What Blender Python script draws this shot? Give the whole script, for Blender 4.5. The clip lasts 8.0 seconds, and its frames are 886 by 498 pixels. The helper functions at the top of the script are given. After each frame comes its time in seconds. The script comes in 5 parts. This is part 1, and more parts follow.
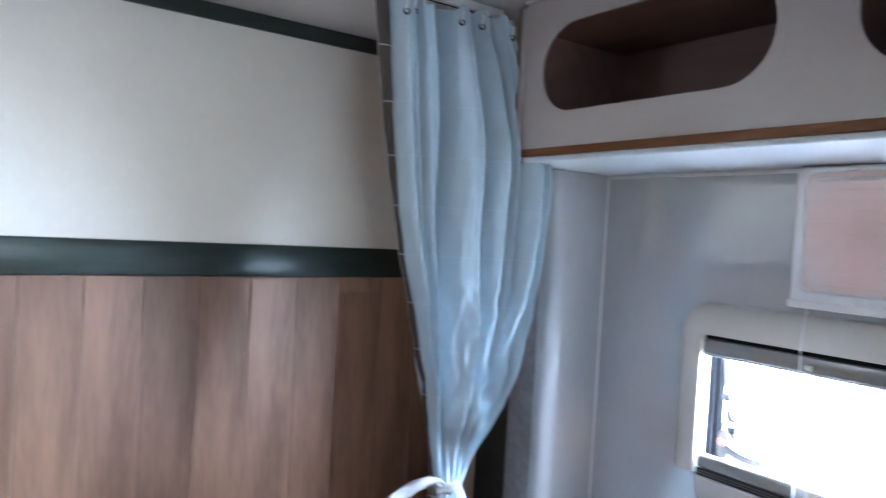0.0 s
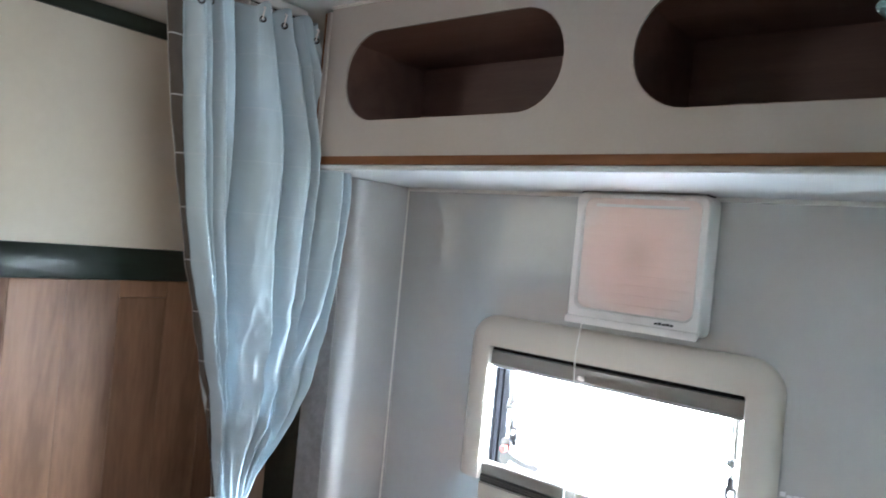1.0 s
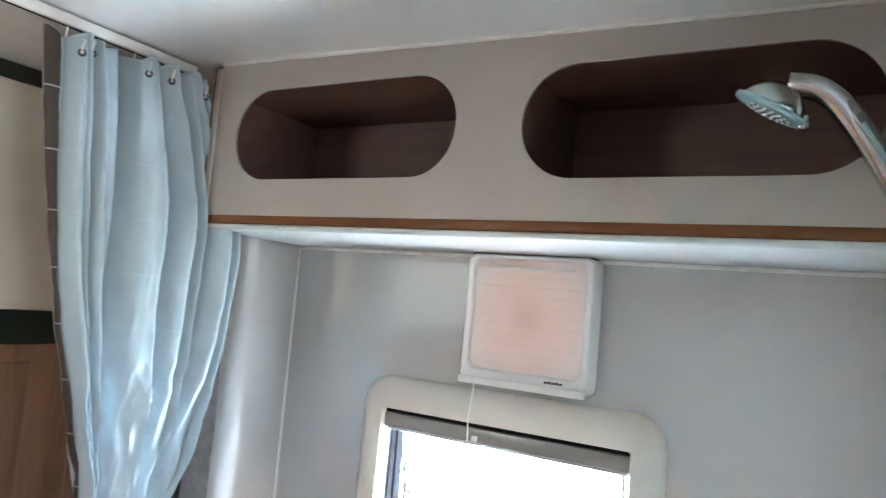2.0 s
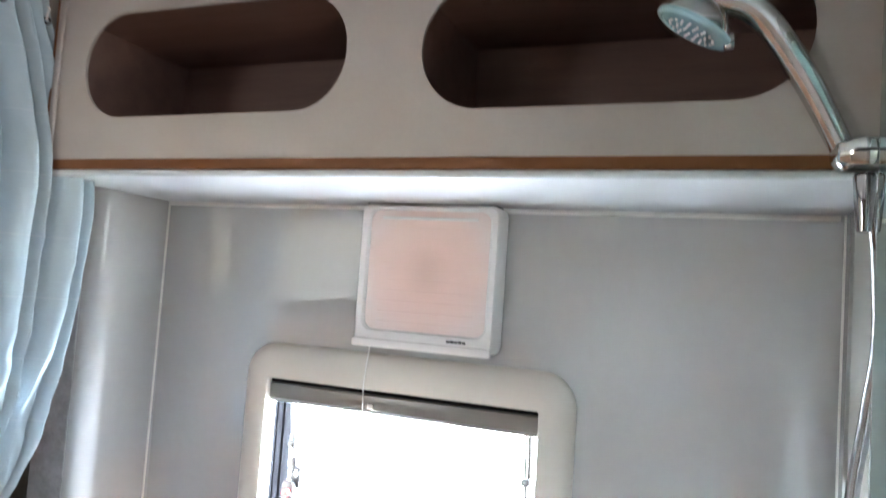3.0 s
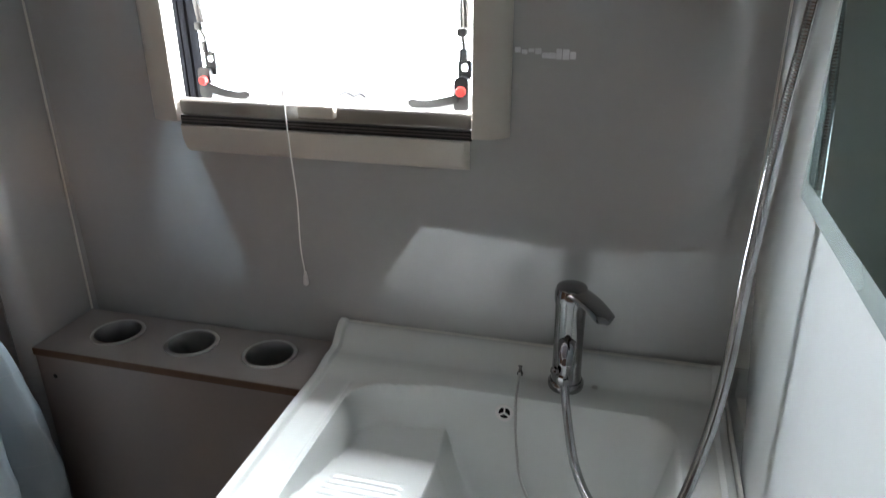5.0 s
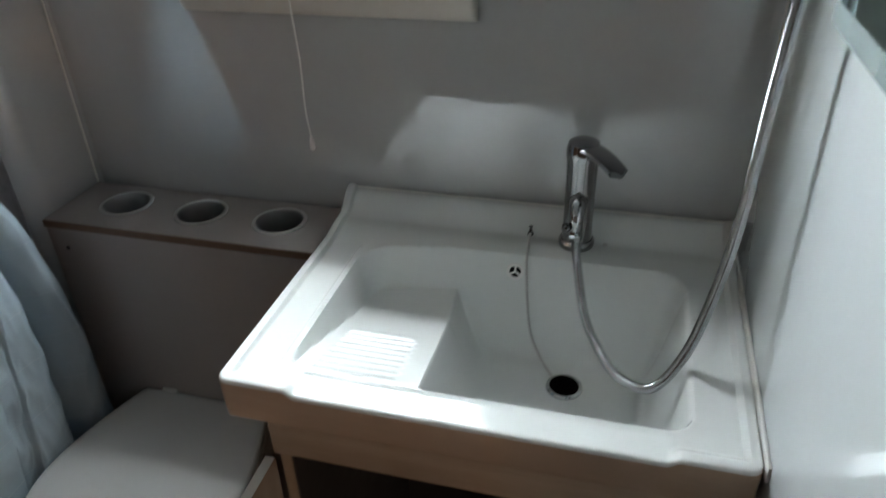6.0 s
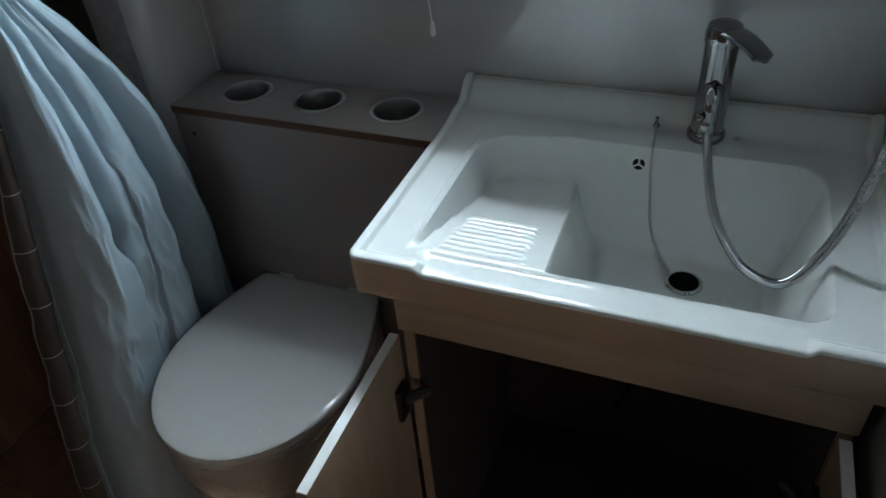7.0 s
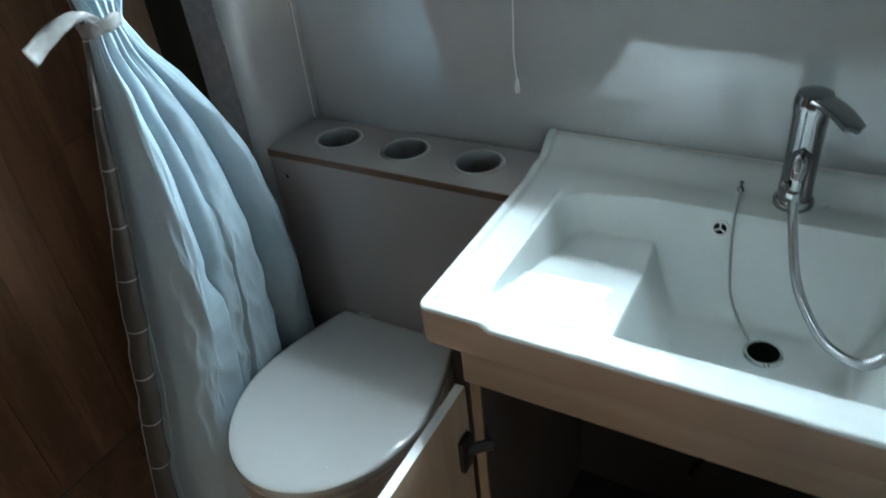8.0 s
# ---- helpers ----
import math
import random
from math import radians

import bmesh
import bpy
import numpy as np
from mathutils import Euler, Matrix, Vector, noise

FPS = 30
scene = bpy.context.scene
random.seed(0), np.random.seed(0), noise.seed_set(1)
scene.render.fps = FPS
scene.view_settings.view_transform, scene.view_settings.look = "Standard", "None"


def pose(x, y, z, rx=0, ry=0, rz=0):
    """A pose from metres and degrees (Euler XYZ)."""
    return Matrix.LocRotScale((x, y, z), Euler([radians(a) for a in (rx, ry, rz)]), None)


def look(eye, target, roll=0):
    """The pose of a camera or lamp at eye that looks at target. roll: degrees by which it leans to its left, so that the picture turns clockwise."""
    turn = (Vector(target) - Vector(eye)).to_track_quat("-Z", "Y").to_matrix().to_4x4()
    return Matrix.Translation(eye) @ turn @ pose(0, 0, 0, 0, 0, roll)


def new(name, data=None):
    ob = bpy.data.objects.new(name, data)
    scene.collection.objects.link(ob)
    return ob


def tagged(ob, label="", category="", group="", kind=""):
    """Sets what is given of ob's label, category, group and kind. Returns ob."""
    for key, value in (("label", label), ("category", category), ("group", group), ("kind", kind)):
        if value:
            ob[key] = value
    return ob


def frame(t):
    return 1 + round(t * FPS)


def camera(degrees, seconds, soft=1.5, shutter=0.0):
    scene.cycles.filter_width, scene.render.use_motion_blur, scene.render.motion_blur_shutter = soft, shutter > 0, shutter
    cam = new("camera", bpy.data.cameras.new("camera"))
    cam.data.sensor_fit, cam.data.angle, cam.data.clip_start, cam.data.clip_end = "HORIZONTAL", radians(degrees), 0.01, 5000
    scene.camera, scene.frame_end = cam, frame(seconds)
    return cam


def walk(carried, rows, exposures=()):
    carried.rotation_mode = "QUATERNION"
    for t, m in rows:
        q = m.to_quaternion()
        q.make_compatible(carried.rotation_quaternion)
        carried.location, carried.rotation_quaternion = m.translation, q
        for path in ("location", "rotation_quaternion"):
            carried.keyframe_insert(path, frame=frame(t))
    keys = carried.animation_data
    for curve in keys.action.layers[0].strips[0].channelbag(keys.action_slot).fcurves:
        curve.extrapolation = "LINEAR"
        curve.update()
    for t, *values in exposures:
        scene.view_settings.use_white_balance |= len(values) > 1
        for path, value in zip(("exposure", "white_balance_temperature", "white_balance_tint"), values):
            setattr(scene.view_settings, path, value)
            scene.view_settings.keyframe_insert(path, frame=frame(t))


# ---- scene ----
cam = camera(63.9, 8.0, 1.2, 0.4)
PATH = [
    (0, (0.773, -1.141, 1.623), (-0.855, 0.02, 1.57), 3.2),
    (0.5, (0.765, -1.128, 1.627), (-0.639, 0.292, 1.523), 4.8),
    (1, (0.769, -1.113, 1.64), (-0.493, 0.438, 1.631), 5.5),
    (1.5, (0.767, -1.124, 1.663), (-0.369, 0.518, 1.766), 5.5),
    (1.7, (0.767, -1.129, 1.665), (-0.328, 0.539, 1.791), 5.4),
    (2.8, (0.721, -1.042, 1.629), (-0.054, 0.792, 1.812), 4.4),
    (3, (0.708, -1.024, 1.622), (-0.028, 0.832, 1.746), 4.0),
    (3.5, (0.7, -1.0, 1.586), (0.039, 0.883, 1.454), 2.4),
    (4, (0.689, -0.981, 1.55), (0.096, 0.884, 1.142), 1.3),
    (4.5, (0.674, -0.965, 1.494), (0.178, 0.861, 0.847), 0.4),
    (4.7, (0.681, -0.95, 1.478), (0.187, 0.852, 0.766), 0.0),
    (5.8, (0.688, -0.962, 1.425), (0.243, 0.72, 0.439), -1.5),
    (6, (0.678, -0.965, 1.416), (0.219, 0.669, 0.359), -1.7),
    (6.5, (0.649, -0.976, 1.393), (0.108, 0.551, 0.219), -3.1),
    (7, (0.63, -1.0, 1.388), (-0.009, 0.429, 0.144), -4.8),
    (7.5, (0.625, -1.003, 1.394), (-0.091, 0.382, 0.141), -5.9),
    (8, (0.651, -0.99, 1.414), (-0.232, 0.394, 0.271), -6.6),
]
# seconds, stops, kelvin, tint
EXPO = [(0.0, 2.68, 5250, 10), (0.5, 2.82, 5750, 7), (1.0, 2.85, 6000, 6), (1.5, 3.18, 6000, 3), (3.0, 3.33, 6200, 8), (3.5, 3.2, 6150, 7), (4.0, 2.32, 6400, 5), (4.5, 1.42, 6750, 11), (6.0, 1.25, 6650, 6), (6.5, 1.0, 6400, 2), (7.1, 0.72, 5950, -1), (7.5, 1.1, 5800, -5), (8.0, 1.75, 5750, -6)]
W_SKY, W_FILL_EAST, W_FILL_LOW, W_FILL_REAR = 480.0, 4.8, 1.0, 0.22
walk(cam, [(t, look(eye, target, roll)) for t, eye, target, roll in PATH], EXPO)

# ---- world, sun and light ----
world = bpy.data.worlds.new("world")
scene.world = world
world.use_nodes = True
wn = world.node_tree.nodes
sky = wn.new("ShaderNodeTexSky")
sky.sky_type = "NISHITA"
sky.sun_disc = False
sky.sun_elevation, sky.sun_rotation = radians(48), radians(200)
wn["Background"].inputs["Strength"].default_value = 0.15
world.node_tree.links.new(sky.outputs[0], wn["Background"].inputs["Color"])
sun = new("sun", bpy.data.lights.new("sun", "SUN"))
sun.data.energy, sun.data.angle, sun.data.color = 4.0, radians(0.5), (1.0, 0.95, 0.88)
sun.matrix_world = look((-2, -6, 8), (0, 0, 0))


def area_light(name, m, w, h, watts, colour):
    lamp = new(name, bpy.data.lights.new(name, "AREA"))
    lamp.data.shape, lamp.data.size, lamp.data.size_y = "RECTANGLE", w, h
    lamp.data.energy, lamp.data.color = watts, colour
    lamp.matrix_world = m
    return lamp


area_light("daylight_sky", look((0.30, 0.50, 1.95), (0.30, 0.0, 1.95)), 3.2, 1.55, W_SKY, (0.84, 0.92, 1.0))
# three added fill lamps, out of view, brighten boards, curtain and cabinet fronts
area_light("daylight_living", look((2.45, -1.40, 1.77), (-0.5, -0.95, 1.72)), 0.95, 0.42, W_FILL_EAST, (1.0, 0.97, 0.93))
area_light("daylight_passage", look((1.42, -1.55, 0.52), (-0.6, -1.0, 0.60)), 0.5, 0.42, W_FILL_LOW, (1.0, 0.60, 0.35))
area_light("daylight_rear", look((-0.55, -2.03, 1.83), (0.35, 0.0, 1.75)), 0.36, 0.22, W_FILL_REAR, (1.0, 0.95, 0.88))


# ---- materials ----
def material(name, colour, rough=0.5, metal=0.0, second=None, scale=8.0, amount=0.5, bump=0.0, bump_scale=60.0, stretch=(1, 1, 1),
             rough_var=0.0, coat=0.0, spec=0.5):
    """Colour mixed with a second one by noise at two scales, roughness variation and fine relief."""
    m = bpy.data.materials.new(name)
    m.use_nodes = True
    n, l = m.node_tree.nodes, m.node_tree.links
    b = n["Principled BSDF"]
    b.inputs["Roughness"].default_value, b.inputs["Metallic"].default_value = rough, metal
    b.inputs["Coat Weight"].default_value, b.inputs["Specular IOR Level"].default_value = coat, spec
    if coat:
        b.inputs["Coat Roughness"].default_value = min(0.06, rough)
    tc = n.new("ShaderNodeTexCoord")
    mp = n.new("ShaderNodeMapping")
    mp.inputs["Scale"].default_value = stretch
    l.new(tc.outputs["Object"], mp.inputs["Vector"])
    big = n.new("ShaderNodeTexNoise")
    big.inputs["Scale"].default_value, big.inputs["Detail"].default_value = scale, 6
    fine = n.new("ShaderNodeTexNoise")
    fine.inputs["Scale"].default_value, fine.inputs["Detail"].default_value = bump_scale, 4
    for t in (big, fine):
        l.new(mp.outputs[0], t.inputs["Vector"])
    second = second or tuple(c * 0.86 for c in colour)
    ramp = n.new("ShaderNodeMapRange")
    ramp.inputs["From Min"].default_value, ramp.inputs["From Max"].default_value = 0.35, 0.68
    ramp.inputs["To Max"].default_value = amount
    add = n.new("ShaderNodeMath")
    add.operation = "MULTIPLY_ADD"
    add.inputs[1].default_value = 0.35
    l.new(fine.outputs[0], add.inputs[0])
    l.new(big.outputs[0], add.inputs[2])
    sub = n.new("ShaderNodeMath")
    sub.operation = "SUBTRACT"
    sub.inputs[1].default_value = 0.17
    l.new(add.outputs[0], sub.inputs[0])
    l.new(sub.outputs[0], ramp.inputs["Value"])
    mix = n.new("ShaderNodeMix")
    mix.data_type = "RGBA"
    mix.inputs["A"].default_value, mix.inputs["B"].default_value = (*colour, 1), (*second, 1)
    l.new(ramp.outputs[0], mix.inputs["Factor"])
    l.new(mix.outputs["Result"], b.inputs["Base Color"])
    if rough_var:
        rr = n.new("ShaderNodeMapRange")
        rr.inputs["To Min"].default_value, rr.inputs["To Max"].default_value = max(rough - rough_var, 0.02), rough + rough_var
        l.new(big.outputs[0], rr.inputs["Value"])
        l.new(rr.outputs[0], b.inputs["Roughness"])
    if bump:
        bp = n.new("ShaderNodeBump")
        bp.inputs["Strength"].default_value, bp.inputs["Distance"].default_value = 1.0, bump
        l.new(fine.outputs[0], bp.inputs["Height"])
        l.new(bp.outputs[0], b.inputs["Normal"])
    m["mix"] = mix.name
    return m


def glassy(name, colour, rough, ior=1.45):
    m = bpy.data.materials.new(name)
    m.use_nodes = True
    b = m.node_tree.nodes["Principled BSDF"]
    b.inputs["Base Color"].default_value, b.inputs["Roughness"].default_value = (*colour, 1), rough
    b.inputs["Transmission Weight"].default_value, b.inputs["IOR"].default_value = 1.0, ior
    return m


def plank_material(name, light, dark, rough):
    """Laminate: long grain along z, a tone of its own for each board."""
    m = material(name, light, rough, second=dark, scale=5.0, amount=0.9, bump=0.0003, bump_scale=38.0, stretch=(3.4, 3.4, 0.45), rough_var=0.06)
    n, l = m.node_tree.nodes, m.node_tree.links
    info = n.new("ShaderNodeObjectInfo")
    tone = n.new("ShaderNodeMapRange")
    tone.inputs["To Min"].default_value, tone.inputs["To Max"].default_value = 0.72, 1.15
    l.new(info.outputs["Random"], tone.inputs["Value"])
    mul = n.new("ShaderNodeVectorMath")
    mul.operation = "SCALE"
    l.new(n[m["mix"]].outputs["Result"], mul.inputs[0])
    l.new(tone.outputs[0], mul.inputs["Scale"])
    l.new(mul.outputs[0], n["Principled BSDF"].inputs["Base Color"])
    return m


def cloth_material(name):
    """Blue-grey woven cloth with a faint white check of 90 mm, creases and a little light through it."""
    m = material(name, (0.385, 0.47, 0.525), 0.8, second=(0.335, 0.41, 0.46), scale=6, amount=0.6, bump=0.0008, bump_scale=26.0, spec=0.25)
    n, l = m.node_tree.nodes, m.node_tree.links
    uv = n.new("ShaderNodeTexCoord")
    sep = n.new("ShaderNodeSeparateXYZ")
    l.new(uv.outputs["UV"], sep.inputs[0])
    lines = []
    for axis, cell in (("X", 0.36), ("Y", 0.09)):
        div = n.new("ShaderNodeMath")
        div.operation = "DIVIDE"
        div.inputs[1].default_value = cell
        l.new(sep.outputs[axis], div.inputs[0])
        fr = n.new("ShaderNodeMath")
        fr.operation = "FRACT"
        l.new(div.outputs[0], fr.inputs[0])
        lt = n.new("ShaderNodeMath")
        lt.operation = "LESS_THAN"
        lt.inputs[1].default_value = 0.0022 / cell
        l.new(fr.outputs[0], lt.inputs[0])
        lines.append(lt)
    mx = n.new("ShaderNodeMath")
    mx.operation = "MAXIMUM"
    l.new(lines[0].outputs[0], mx.inputs[0])
    l.new(lines[1].outputs[0], mx.inputs[1])
    fac = n.new("ShaderNodeMath")
    fac.operation = "MULTIPLY"
    fac.inputs[1].default_value = 0.16
    hem = n.new("ShaderNodeMapRange")
    hem.inputs["From Min"].default_value, hem.inputs["From Max"].default_value = 0.085, 0.09
    hem.inputs["To Min"].default_value, hem.inputs["To Max"].default_value = 3.2, 1.0
    l.new(sep.outputs["X"], hem.inputs[0])
    both = n.new("ShaderNodeMath")
    both.operation = "MULTIPLY"
    l.new(mx.outputs[0], both.inputs[0])
    l.new(hem.outputs[0], both.inputs[1])
    l.new(both.outputs[0], fac.inputs[0])
    mix = n.new("ShaderNodeMix")
    mix.data_type = "RGBA"
    # the hem is turned over and shows the taupe lining
    strip = n.new("ShaderNodeMix")
    strip.data_type = "RGBA"
    low = n.new("ShaderNodeMath")
    low.operation = "LESS_THAN"
    low.inputs[1].default_value = 0.0875
    l.new(sep.outputs["X"], low.inputs[0])
    l.new(low.outputs[0], strip.inputs["Factor"])
    l.new(n[m["mix"]].outputs["Result"], strip.inputs["A"])
    strip.inputs["B"].default_value = (0.060, 0.050, 0.042, 1)
    l.new(strip.outputs["Result"], mix.inputs["A"])
    mix.inputs["B"].default_value = (0.60, 0.61, 0.62, 1)
    l.new(fac.outputs[0], mix.inputs["Factor"])
    b = n["Principled BSDF"]
    l.new(mix.outputs["Result"], b.inputs["Base Color"])
    tr = n.new("ShaderNodeBsdfTranslucent")
    l.new(mix.outputs["Result"], tr.inputs["Color"])
    ms = n.new("ShaderNodeMixShader")
    ms.inputs[0].default_value = 0.05
    l.new(b.outputs[0], ms.inputs[1])
    l.new(tr.outputs[0], ms.inputs[2])
    l.new(ms.outputs[0], n["Material Output"].inputs[0])
    return m


def fan_cover_material():
    """Milky cover: the round pinkish filter shows through its middle."""
    m = material("fan_cover_plastic", (0.74, 0.51, 0.44), 0.33, second=(0.68, 0.45, 0.38), scale=5, amount=0.6)
    n, l = m.node_tree.nodes, m.node_tree.links
    tc = n.new("ShaderNodeTexCoord")
    mp = n.new("ShaderNodeMapping")
    mp.inputs["Location"].default_value = (0.0, 0.0, -0.1185)
    l.new(tc.outputs["Object"], mp.inputs["Vector"])
    sc = n.new("ShaderNodeVectorMath")
    sc.operation = "MULTIPLY"
    sc.inputs[1].default_value = (1, 0, 1)
    l.new(mp.outputs[0], sc.inputs[0])
    ln = n.new("ShaderNodeVectorMath")
    ln.operation = "LENGTH"
    l.new(sc.outputs[0], ln.inputs[0])
    ramp = n.new("ShaderNodeValToRGB")
    e = ramp.color_ramp.elements
    e[0].position, e[0].color = 0.06, (0.62, 0.40, 0.34, 1)
    e[1].position, e[1].color = 0.86, (0.68, 0.56, 0.53, 1)
    k = ramp.color_ramp.elements.new(0.34)
    k.color = (0.72, 0.475, 0.42, 1)
    k = ramp.color_ramp.elements.new(0.66)
    k.color = (0.72, 0.52, 0.47, 1)
    mul = n.new("ShaderNodeMath")
    mul.operation = "MULTIPLY"
    mul.inputs[1].default_value = 8.0
    l.new(ln.outputs["Value"], mul.inputs[0])
    l.new(mul.outputs[0], ramp.inputs[0])
    l.new(ramp.outputs[0], n["Principled BSDF"].inputs["Base Color"])
    return m


